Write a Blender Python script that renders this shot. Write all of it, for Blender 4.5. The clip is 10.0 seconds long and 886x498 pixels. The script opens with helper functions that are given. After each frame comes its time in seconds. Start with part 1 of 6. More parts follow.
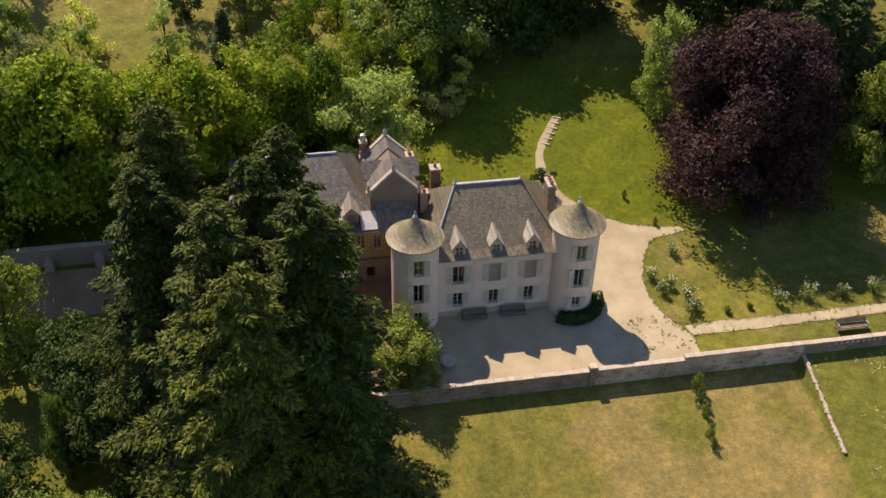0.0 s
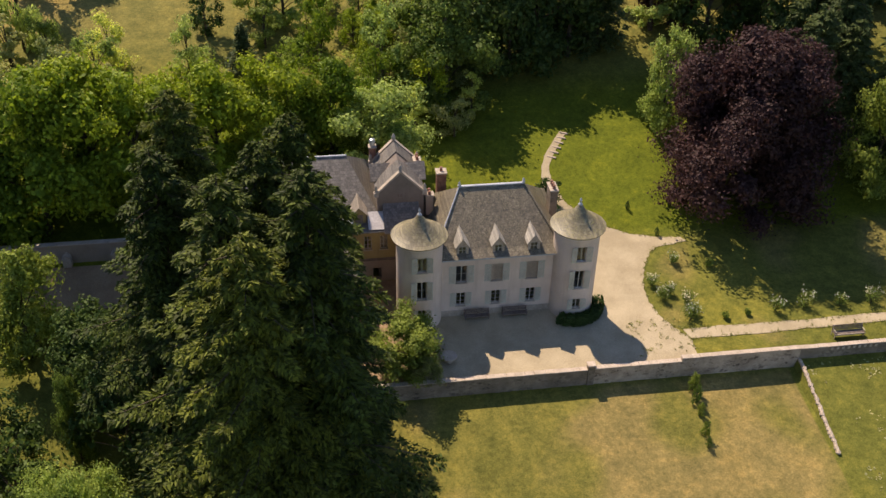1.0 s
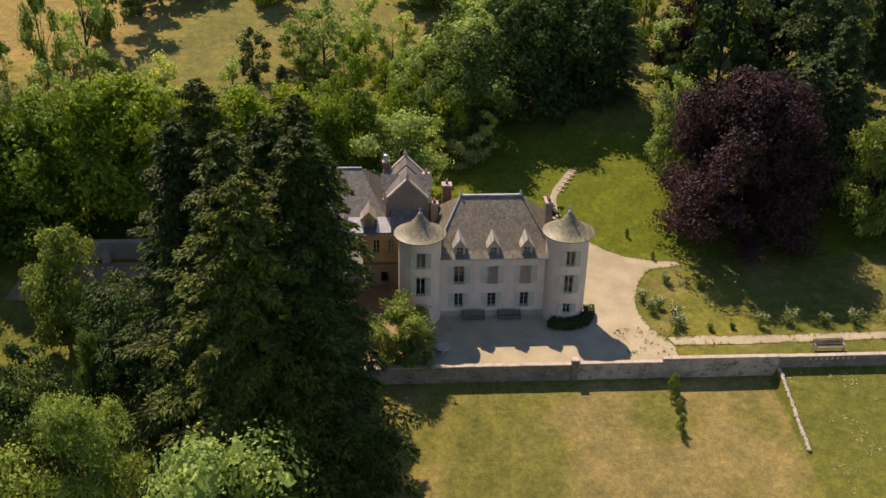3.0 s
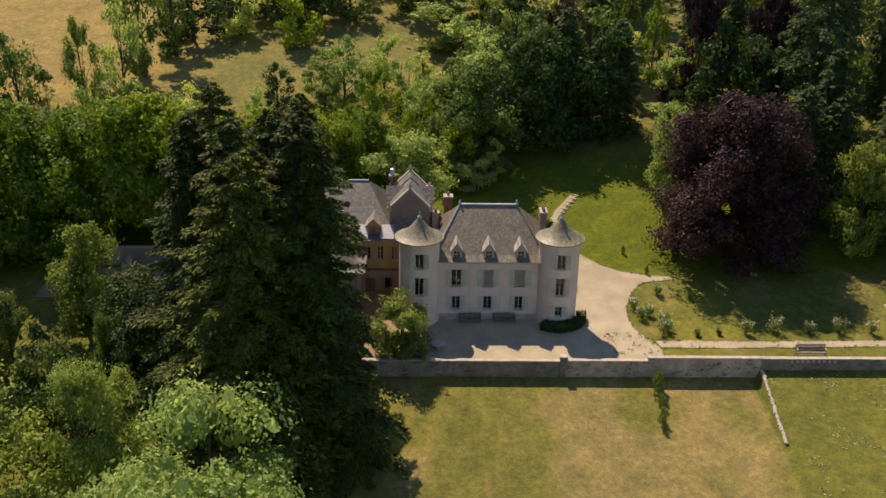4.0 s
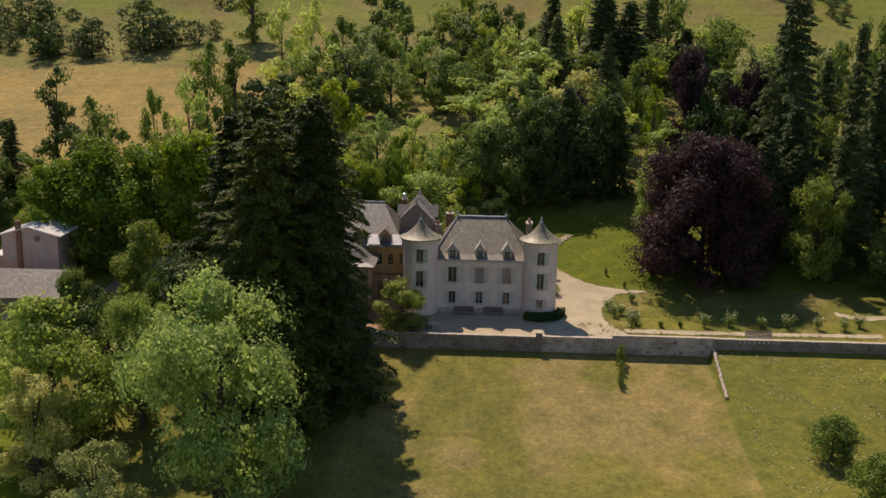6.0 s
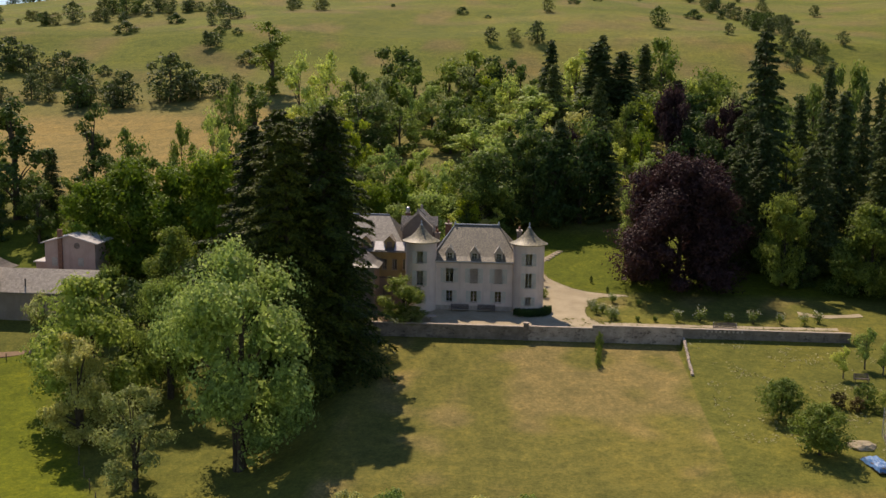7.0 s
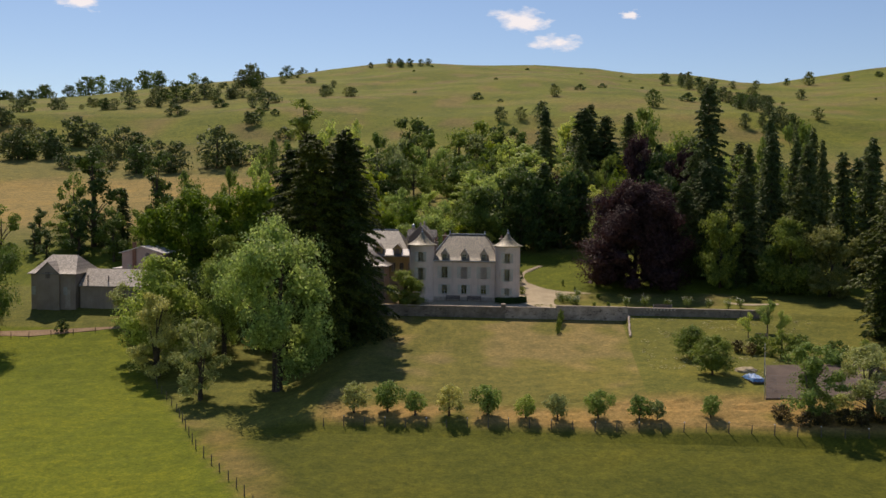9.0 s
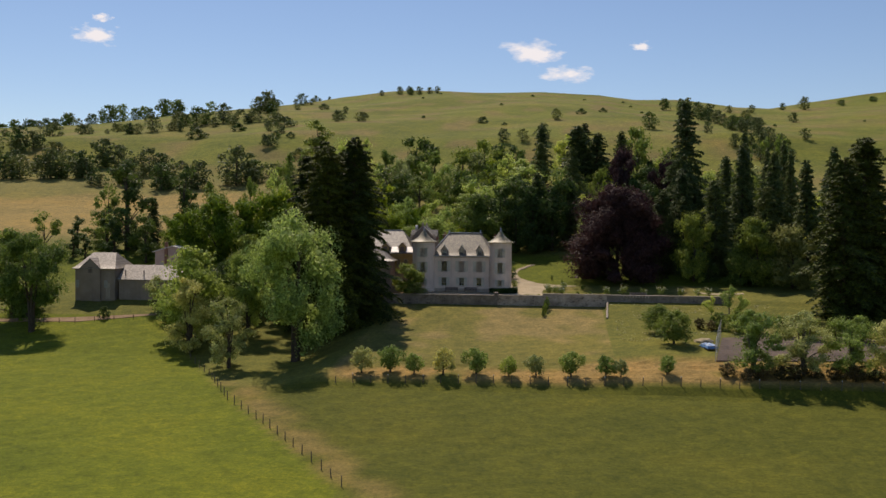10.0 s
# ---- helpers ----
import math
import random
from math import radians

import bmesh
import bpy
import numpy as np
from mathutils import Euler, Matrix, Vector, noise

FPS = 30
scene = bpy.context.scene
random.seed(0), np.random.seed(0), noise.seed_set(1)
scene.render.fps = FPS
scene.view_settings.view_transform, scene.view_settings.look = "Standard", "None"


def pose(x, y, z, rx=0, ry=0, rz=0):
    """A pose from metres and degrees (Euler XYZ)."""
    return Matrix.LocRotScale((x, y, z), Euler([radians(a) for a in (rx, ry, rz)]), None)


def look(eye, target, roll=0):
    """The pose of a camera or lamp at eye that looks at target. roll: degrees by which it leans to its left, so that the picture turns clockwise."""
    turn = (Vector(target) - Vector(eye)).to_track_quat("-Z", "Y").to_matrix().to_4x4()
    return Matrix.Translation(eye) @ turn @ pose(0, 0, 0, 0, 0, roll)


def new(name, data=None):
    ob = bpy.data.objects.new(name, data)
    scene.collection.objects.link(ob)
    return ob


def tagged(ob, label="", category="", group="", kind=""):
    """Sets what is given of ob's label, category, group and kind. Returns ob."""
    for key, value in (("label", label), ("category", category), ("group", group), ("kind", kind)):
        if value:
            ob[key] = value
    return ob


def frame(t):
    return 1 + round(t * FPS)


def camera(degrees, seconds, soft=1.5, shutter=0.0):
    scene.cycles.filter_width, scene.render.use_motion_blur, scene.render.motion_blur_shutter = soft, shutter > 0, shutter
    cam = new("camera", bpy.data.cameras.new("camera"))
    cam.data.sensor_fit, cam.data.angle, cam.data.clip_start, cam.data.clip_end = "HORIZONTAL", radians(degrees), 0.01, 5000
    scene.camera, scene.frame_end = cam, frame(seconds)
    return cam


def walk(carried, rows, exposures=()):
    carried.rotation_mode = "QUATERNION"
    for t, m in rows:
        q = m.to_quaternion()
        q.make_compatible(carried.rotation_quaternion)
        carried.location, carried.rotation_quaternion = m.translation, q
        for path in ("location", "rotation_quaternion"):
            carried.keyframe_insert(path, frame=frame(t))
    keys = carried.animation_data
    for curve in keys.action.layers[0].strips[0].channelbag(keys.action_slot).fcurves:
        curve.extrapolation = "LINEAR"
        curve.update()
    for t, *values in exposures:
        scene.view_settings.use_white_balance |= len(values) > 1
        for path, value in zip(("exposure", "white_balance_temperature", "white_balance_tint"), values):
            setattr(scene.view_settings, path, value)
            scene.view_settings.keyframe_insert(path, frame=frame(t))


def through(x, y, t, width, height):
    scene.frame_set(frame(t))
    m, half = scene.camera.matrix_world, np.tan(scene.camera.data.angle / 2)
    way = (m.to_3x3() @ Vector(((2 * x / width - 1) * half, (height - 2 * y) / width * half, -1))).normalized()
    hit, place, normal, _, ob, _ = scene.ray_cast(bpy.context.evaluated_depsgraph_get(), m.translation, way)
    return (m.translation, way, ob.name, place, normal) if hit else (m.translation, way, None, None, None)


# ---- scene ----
cam = camera(48.0, 10.0)
PATH = [
    (0, (-19.649, -75.620, 68.664), (-19.357, -74.068, 67.438), 1.27),
    (0.5, (-19.253, -78.207, 67.553), (-18.976, -76.622, 66.365), 1.29),
    (1, (-18.717, -81.072, 66.495), (-18.459, -79.456, 65.345), 1.35),
    (1.5, (-17.789, -84.011, 65.272), (-17.553, -82.364, 64.163), 1.29),
    (2, (-16.447, -87.633, 63.942), (-16.241, -85.952, 62.878), 1.30),
    (2.5, (-14.768, -91.425, 62.063), (-14.597, -89.705, 61.056), 1.27),
    (4, (-8.342, -105.437, 55.193), (-8.291, -103.604, 54.392), 1.02),
    (4.5, (-5.755, -110.897, 52.073), (-5.745, -109.031, 51.352), 0.89),
    (5, (-3.121, -117.303, 48.463), (-3.151, -115.406, 47.829), 0.84),
    (5.5, (-0.832, -124.157, 44.653), (-0.897, -122.235, 44.103), 0.89),
    (6.8, (3.714, -145.202, 34.422), (3.597, -143.236, 34.081), 0.85),
    (7, (4.446, -148.579, 33.297), (4.323, -146.608, 32.980), 0.91),
    (7.5, (6.595, -157.520, 30.547), (6.454, -155.542, 30.287), 0.88),
    (8, (9.008, -167.285, 27.177), (8.848, -165.301, 26.977), 0.77),
    (8.5, (11.278, -177.165, 24.001), (11.103, -175.180, 23.848), 0.70),
    (9, (13.651, -187.818, 20.781), (13.463, -185.831, 20.665), 0.66),
    (9.5, (16.010, -198.244, 17.814), (15.809, -196.255, 17.728), 0.59),
    (10, (18.541, -209.827, 14.766), (18.327, -207.839, 14.712), 0.49),
]
EXPOSURE = [(0, 0.42, 6900, 18), (2.5, 0.33, 6900, 18), (4.5, 0.19, 6850, 18), (5.5, 0.08, 6800, 17), (7, -0.04, 6800, 17), (8.5, -0.18, 6700, 17), (10, -0.25, 6600, 16)]
walk(cam, [(t, look(eye, target, roll)) for t, eye, target, roll in PATH], EXPOSURE)

# ---- light ----
SUN_DIR = Vector((-3.0, 6.8, 9.6)).normalized()
world = bpy.data.worlds.new("sky")
scene.world = world
world.use_nodes = True
wn, wl = world.node_tree.nodes, world.node_tree.links
sky = wn.new("ShaderNodeTexSky")
sky.sky_type = "NISHITA"
sky.sun_disc = False
sky.sun_elevation = math.asin(SUN_DIR.z)
sky.sun_rotation = math.atan2(SUN_DIR.x, SUN_DIR.y)
sky.altitude = 800
sky.dust_density, sky.ozone_density = 0.3, 3.4
wn["Background"].inputs["Strength"].default_value = 0.108
# a few small fair-weather clouds, by direction
tc = wn.new("ShaderNodeTexCoord")
base_sky = sky.outputs[0]


def cloud(direction, size, seed):
    """One ragged white cloud round a direction."""
    global base_sky
    d = Vector(direction).normalized()
    right = d.cross(Vector((0, 0, 1))).normalized()
    up = right.cross(d)
    co = []
    for axis, span in ((right, size), (up, size * 0.42)):
        dot = wn.new("ShaderNodeVectorMath")
        dot.operation = "DOT_PRODUCT"
        dot.inputs[1].default_value = axis / span
        wl.new(tc.outputs["Generated"], dot.inputs[0])
        co.append(dot.outputs["Value"])
    comb = wn.new("ShaderNodeCombineXYZ")
    wl.new(co[0], comb.inputs[0])
    wl.new(co[1], comb.inputs[1])
    comb.inputs[2].default_value = seed
    ln = wn.new("ShaderNodeVectorMath")
    ln.operation = "LENGTH"
    flat = wn.new("ShaderNodeCombineXYZ")
    wl.new(co[0], flat.inputs[0])
    wl.new(co[1], flat.inputs[1])
    wl.new(flat.outputs[0], ln.inputs[0])
    nz = wn.new("ShaderNodeTexNoise")
    nz.inputs["Scale"].default_value, nz.inputs["Detail"].default_value, nz.inputs["Roughness"].default_value = 1.6, 7, 0.6
    wl.new(comb.outputs[0], nz.inputs["Vector"])
    fade = wn.new("ShaderNodeMapRange")
    fade.inputs["From Min"].default_value, fade.inputs["From Max"].default_value, fade.inputs["To Min"].default_value, fade.inputs["To Max"].default_value = 0, 1.15, 0.34, -0.4
    wl.new(ln.outputs["Value"], fade.inputs["Value"])
    add = wn.new("ShaderNodeMath")
    wl.new(nz.outputs["Fac"], add.inputs[0])
    wl.new(fade.outputs[0], add.inputs[1])
    front = wn.new("ShaderNodeVectorMath")
    front.operation = "DOT_PRODUCT"
    front.inputs[1].default_value = d
    wl.new(tc.outputs["Generated"], front.inputs[0])
    ahead = wn.new("ShaderNodeMath")
    ahead.operation = "GREATER_THAN"
    ahead.inputs[1].default_value = 0.5
    wl.new(front.outputs["Value"], ahead.inputs[0])
    mul = wn.new("ShaderNodeMapRange")
    mul.inputs["From Min"].default_value, mul.inputs["From Max"].default_value = 0.54, 0.74
    wl.new(add.outputs[0], mul.inputs["Value"])
    cut = wn.new("ShaderNodeMath")
    cut.operation = "MULTIPLY"
    wl.new(mul.outputs[0], cut.inputs[0])
    wl.new(ahead.outputs[0], cut.inputs[1])
    mx = wn.new("ShaderNodeMix")
    mx.data_type = "RGBA"
    mx.inputs["B"].default_value = (9.5, 9.3, 9.2, 1)
    wl.new(cut.outputs[0], mx.inputs["Factor"])
    wl.new(base_sky, mx.inputs["A"])
    base_sky = mx.outputs["Result"]


cloud((-0.0182, 0.9855, 0.1687), 0.06, 0)
cloud((0.0179, 0.9890, 0.1469), 0.055, 1)
cloud((-0.4217, 0.8905, 0.1710), 0.04, 2)
cloud((0.0863, 0.9813, 0.1719), 0.02, 3)
cloud((-0.4154, 0.8901, 0.1876), 0.02, 4)
wl.new(base_sky, wn["Background"].inputs["Color"])
sun = new("sun", bpy.data.lights.new("sun", "SUN"))
sun.data.energy, sun.data.angle, sun.data.color = 4.6, radians(0.55), (1.0, 0.87, 0.68)
sun.matrix_world = look(SUN_DIR * 300, (0, 0, 0))


# ---- small tools ----
def empty_bm():
    return bmesh.new()


def part(name, bm, material, parent=None, label="", smooth=False):
    """One bmesh as one mesh object, under a thing or a part."""
    me = bpy.data.meshes.new(name)
    bmesh.ops.recalc_face_normals(bm, faces=bm.faces)
    bm.to_mesh(me)
    bm.free()
    if smooth:
        for p in me.polygons:
            p.use_smooth = True
    me.materials.append(material)
    ob = new(name, me)
    ob.parent = parent
    if label:
        tagged(ob, label)
    return ob


def raw(name, verts, faces, material, parent=None, label="", smooth=False):
    me = bpy.data.meshes.new(name)
    me.from_pydata(verts, [], faces)
    me.update()
    if smooth:
        for p in me.polygons:
            p.use_smooth = True
    me.materials.append(material)
    ob = new(name, me)
    ob.parent = parent
    if label:
        tagged(ob, label)
    return ob


def thing(name, m, label, category, group="", kind=""):
    ob = new(name)
    ob.empty_display_size = 0.3
    ob.matrix_basis = m
    return tagged(ob, label, category, group, kind)


def box(bm, x0, x1, y0, y1, z0, z1, bevel=0.0, m=None):
    vs = [bm.verts.new((x, y, z)) for x in (x0, x1) for y in (y0, y1) for z in (z0, z1)]
    fs = [bm.faces.new([vs[i] for i in f]) for f in
          ((0, 1, 3, 2), (4, 6, 7, 5), (0, 4, 5, 1), (2, 3, 7, 6), (0, 2, 6, 4), (1, 5, 7, 3))]
    if bevel:
        r = bmesh.ops.bevel(bm, geom=list({e for f in fs for e in f.edges}), offset=bevel, segments=1, affect="EDGES")
        vs = list({v for f in r["faces"] for v in f.verts} | {v for v in vs if v.is_valid})
    if m is not None:
        bmesh.ops.transform(bm, matrix=m, verts=[v for v in vs if v.is_valid])
    return bm


def lathe(bm, profile, n=32, x=0.0, y=0.0):
    rings = []
    for r, z in profile:
        rings.append([bm.verts.new((x + r * math.cos(2 * math.pi * i / n), y + r * math.sin(2 * math.pi * i / n), z)) for i in range(n)])
    for a, b in zip(rings, rings[1:]):
        for i in range(n):
            bm.faces.new((a[i], a[(i + 1) % n], b[(i + 1) % n], b[i]))
    bm.faces.new(rings[0][::-1])
    bm.faces.new(rings[-1])
    return bm


def tube(bm, path, radii, n=7):
    """A tapered round limb along a row of points."""
    rings = []
    for i, p in enumerate(path):
        d = (Vector(path[min(i + 1, len(path) - 1)]) - Vector(path[max(i - 1, 0)])).normalized()
        a = d.orthogonal().normalized()
        b = d.cross(a)
        rings.append([bm.verts.new(Vector(p) + radii[i] * (math.cos(2 * math.pi * k / n) * a + math.sin(2 * math.pi * k / n) * b)) for k in range(n)])
    for r, s in zip(rings, rings[1:]):
        off = min(range(n), key=lambda o: (r[0].co - s[o].co).length)
        for k in range(n):
            bm.faces.new((r[k], r[(k + 1) % n], s[(k + 1 + off) % n], s[(k + off) % n]))
    bm.faces.new(rings[0][::-1])
    bm.faces.new(rings[-1])


# ---- materials ----
class Mat:
    """A node material round one Principled shader."""
    def __init__(self, name, rough=0.8, metal=0.0, spec=0.3):
        self.m = bpy.data.materials.new(name)
        self.m.use_nodes = True
        self.n, self.l = self.m.node_tree.nodes, self.m.node_tree.links
        self.p = self.n["Principled BSDF"]
        self.p.inputs["Roughness"].default_value = rough
        self.p.inputs["Metallic"].default_value = metal
        self.p.inputs["Specular IOR Level"].default_value = spec
        self.co = self.n.new("ShaderNodeTexCoord").outputs["Object"]

    def noise(self, scale, detail=4.0, rough=0.6, stretch=None):
        t = self.n.new("ShaderNodeTexNoise")
        t.inputs["Scale"].default_value, t.inputs["Detail"].default_value, t.inputs["Roughness"].default_value = scale, detail, rough
        co = self.co
        if stretch:
            mp = self.n.new("ShaderNodeMapping")
            mp.inputs["Scale"].default_value = stretch
            self.l.new(co, mp.inputs["Vector"])
            co = mp.outputs[0]
        self.l.new(co, t.inputs["Vector"])
        return t.outputs["Fac"]

    def ramp(self, fac, *stops):
        r = self.n.new("ShaderNodeValToRGB")
        e = r.color_ramp.elements
        while len(e) < len(stops):
            e.new(0.5)
        for k, (pos, col) in zip(e, stops):
            k.position, k.color = pos, (*col, 1)
        self.l.new(fac, r.inputs[0])
        return r.outputs[0]

    def mix(self, a, b, fac, mode="MIX"):
        x = self.n.new("ShaderNodeMix")
        x.data_type, x.blend_type = "RGBA", mode
        for sock, v in ((x.inputs["Factor"], fac), (x.inputs["A"], a), (x.inputs["B"], b)):
            if hasattr(v, "links"):
                self.l.new(v, sock)
            else:
                sock.default_value = (*v, 1) if isinstance(v, tuple) else v
        return x.outputs["Result"]

    def random(self):
        return self.n.new("ShaderNodeObjectInfo").outputs["Random"]

    def color(self, c):
        if hasattr(c, "links"):
            self.l.new(c, self.p.inputs["Base Color"])
        else:
            self.p.inputs["Base Color"].default_value = (*c, 1)
        return self

    def bump(self, h, strength=0.4, distance=0.05):
        b = self.n.new("ShaderNodeBump")
        b.inputs["Strength"].default_value, b.inputs["Distance"].default_value = strength, distance
        self.l.new(h, b.inputs["Height"])
        self.l.new(b.outputs[0], self.p.inputs["Normal"])
        return self


def mottled(name, a, b, scale, rough=0.85, fine=8.0, relief=0.3, depth=0.03, third=None, metal=0.0, spec=0.3):
    k = Mat(name, rough, metal, spec)
    big = k.ramp(k.noise(scale), (0.36, a), (0.64, b))
    small = k.noise(scale * fine, 5)
    c = k.mix(big, k.ramp(small, (0.3, (0.55, 0.55, 0.55)), (0.7, (1.25, 1.25, 1.25))), 0.55, "MULTIPLY")
    if third:
        c = k.mix(c, third, k.ramp(k.noise(scale * 2.3, 5, 0.7), (0.56, (0, 0, 0)), (0.68, (1, 1, 1))))
    return k.color(c).bump(small, relief, depth).m


def leaf_mat(name, dark, light, through=0.35):
    """Leaves that let some light through; each tree and each clump differs a little."""
    k = Mat(name, 0.65, 0, 0.18)
    isl = k.n.new("ShaderNodeNewGeometry").outputs["Random Per Island"]
    dark = [0.95 * (0.78 * a + 0.22 * b) for a, b in zip(dark, light)]
    c = k.ramp(isl, (0.15, dark), (0.95, light))
    c = k.mix(c, k.ramp(k.noise(0.35, 3), (0.35, (0.7, 0.75, 0.7)), (0.65, (1.25, 1.2, 1.1))), 0.8, "MULTIPLY")
    c = k.mix(c, k.ramp(k.random(), (0.0, (0.58, 0.68, 0.66)), (0.5, (0.95, 0.97, 0.95)), (1.0, (1.45, 1.3, 1.1))), 0.9, "MULTIPLY")
    k.color(c)
    tr = k.n.new("ShaderNodeBsdfTranslucent")
    k.l.new(k.mix((0, 0, 0), c, through), tr.inputs["Color"])
    both = k.n.new("ShaderNodeAddShader")
    k.l.new(k.p.outputs[0], both.inputs[0])
    k.l.new(tr.outputs[0], both.inputs[1])
    k.l.new(both.outputs[0], k.n["Material Output"].inputs["Surface"])
    return k.m


LEAF_MID = leaf_mat("leaves_mid_green", (0.06, 0.093, 0.016), (0.16, 0.21, 0.042), 0.65)
LEAF_LIME = leaf_mat("leaves_lime_green", (0.075, 0.118, 0.008), (0.195, 0.25, 0.018), 0.75)
LEAF_ASH = leaf_mat("leaves_pale_green", (0.14, 0.18, 0.035), (0.35, 0.4, 0.11), 0.9)
LEAF_SILVER = leaf_mat("leaves_silvery_ash", (0.13, 0.175, 0.035), (0.43, 0.47, 0.14), 0.9)
LEAF_OLIVE = leaf_mat("leaves_olive", (0.13, 0.14, 0.035), (0.29, 0.285, 0.095), 0.6)
LEAF_DARK = leaf_mat("leaves_dark_green", (0.028, 0.05, 0.011), (0.075, 0.118, 0.028), 0.5)
LEAF_GREY = leaf_mat("leaves_grey_green", (0.15, 0.165, 0.055), (0.31, 0.325, 0.13), 0.85)
LEAF_COPPER = leaf_mat("leaves_copper", (0.024, 0.011, 0.012), (0.066, 0.034, 0.036), 0.45)
LEAF_FIR = leaf_mat("needles_fir", (0.009, 0.017, 0.004), (0.118, 0.148, 0.02), 0.2)
LEAF_SPRUCE = leaf_mat("needles_spruce", (0.034, 0.054, 0.016), (0.12, 0.152, 0.048), 0.45)
LEAF_WILLOW = leaf_mat("leaves_willow_green", (0.095, 0.138, 0.028), (0.22, 0.282, 0.068), 0.8)
LEAF_HILL = leaf_mat("leaves_hill_scrub", (0.055, 0.075, 0.024), (0.12, 0.145, 0.05), 0.45)
# brown leaves; below the willows this dark tone stands for the bank's shade
LEAF_BROWN = leaf_mat("leaves_brown", (0.04, 0.032, 0.012), (0.12, 0.09, 0.035), 0.4)
LEAF_STRAW = leaf_mat("dry_grass_blades", (0.3, 0.26, 0.11), (0.5, 0.44, 0.22), 0.3)
LEAF_ROSE = leaf_mat("petals_white", (0.5, 0.5, 0.42), (0.75, 0.74, 0.66), 0.3)
BARK = mottled("bark", (0.06, 0.045, 0.03), (0.12, 0.095, 0.07), 1.5, 0.95)
BARK_PALE = mottled("bark_pale", (0.1, 0.085, 0.06), (0.2, 0.17, 0.13), 1.5, 0.95)
GRAVEL = mottled("gravel", (0.4, 0.33, 0.215), (0.52, 0.435, 0.295), 0.25, 0.95, 40, 0.4, 0.03)

# ---- the ground ----
HILL_X = (-900, -417, -370, -324, -278, -232, -201, -179, -143, -100, -57, 11, 53, 82, 111, 152, 168, 192, 224, 258, 900)
HILL_Z = (55, 72.7, 80.3, 89.1, 93.4, 97.7, 101.9, 104.9, 110.4, 112.3, 113.3, 113.0, 110.7, 105.5, 104.6, 101.5, 100.2, 103.4, 106.5, 111.3, 125)
UP_Y, UP_Z = (60, 90, 120, 146, 180, 205, 240, 3000), (10, 15, 20, 26, 33, 40, 53, 53)
MID = ((-1500, -200, -112, -93, -66, -63.5, -61.5, -51, -39.5, -28.7, -19, -12, -10.06, -9.74, -5, 0, 3.7, 8, 12, 16, 22, 28, 34.5) + UP_Y, (-15, -15, -13, -12.2, -10.0, -9.3, -8.45, -7.0, -6.0, -4.9, -3.3, -2.15, -1.8, -0.35, -0.15, 0, 0.4, 0.8, 1.2, 2.0, 3.1, 4.3, 5.5) + UP_Z)
WEST = ((-1500, -200, -112, -93, -64, -51.6, -40, -28, -18.6, -11, -4.7, -0.3, 3.9, 8, 11.9, 15.8, 21.7, 27.3, 33.3) + UP_Y, (-15, -15, -13, -12.3, -10.6, -10, -9.1, -7.4, -5.5, -3.7, -2.4, -1.7, -1.1, -0.4, 0.2, 0.9, 2.3, 3.8, 5.2) + UP_Z)
EAST = ((-1500, -200, -112, -93, -66, -64.3, -61.7, -50.8, -40.3, -28.7, -18.6, -10.6, -8.6, -5, 0, 4, 8, 12.6, 16.7, 23, 29.3, 36) + UP_Y, (-15, -15, -13, -12.2, -10, -8.9, -7.9, -5.7, -4.6, -3.6, -2.3, -0.95, -0.35, -0.1, 0.1, 0.5, 0.9, 1.3, 2.1, 3.3, 4.3, 5.6) + UP_Z)


def smooth(a, b, v):
    t = np.clip((v - a) / (b - a), 0, 1)
    return t * t * (3 - 2 * t)


def ground_z(x, y):
    x, y = np.asarray(x, float), np.asarray(y, float)
    z = np.interp(y, *MID)
    z = z + (np.interp(y, *WEST) - z) * smooth(-13.5, -26, x)
    edge = 29.75 + 0.06 * np.clip(y + 10.5, -11, 0)
    sharp = smooth(-24, -12, y)
    z = z + (np.interp(y, *EAST) - z) * (sharp * smooth(edge - 0.25, edge + 0.1, x) + (1 - sharp) * smooth(20, 38, x))
    crest = np.interp(x, HILL_X, HILL_Z)
    t = np.clip((y - 240) / 300, 0, 1)
    z = z + (crest - 53) * t * (1.08 - 0.08 * t) * np.where(y < 540, 1, np.clip(1 - ((y - 540) / 500) ** 2 * 0.6, 0.3, 1))
    z = z + np.where(y > 60, np.clip((y - 60) / 150, 0, 1) * (1.1 * np.sin(x * 0.035 + y * 0.02) + 0.7 * np.sin(x * 0.06 - y * 0.045)), 0)
    return z


def gz(x, y):
    return float(ground_z(x, y))


def axis_steps(spans):
    out = []
    for a, b, step in spans:
        n = max(1, round((b - a) / step))
        out += [a + (b - a) * i / n for i in range(n)]
    return out + [spans[-1][1]]


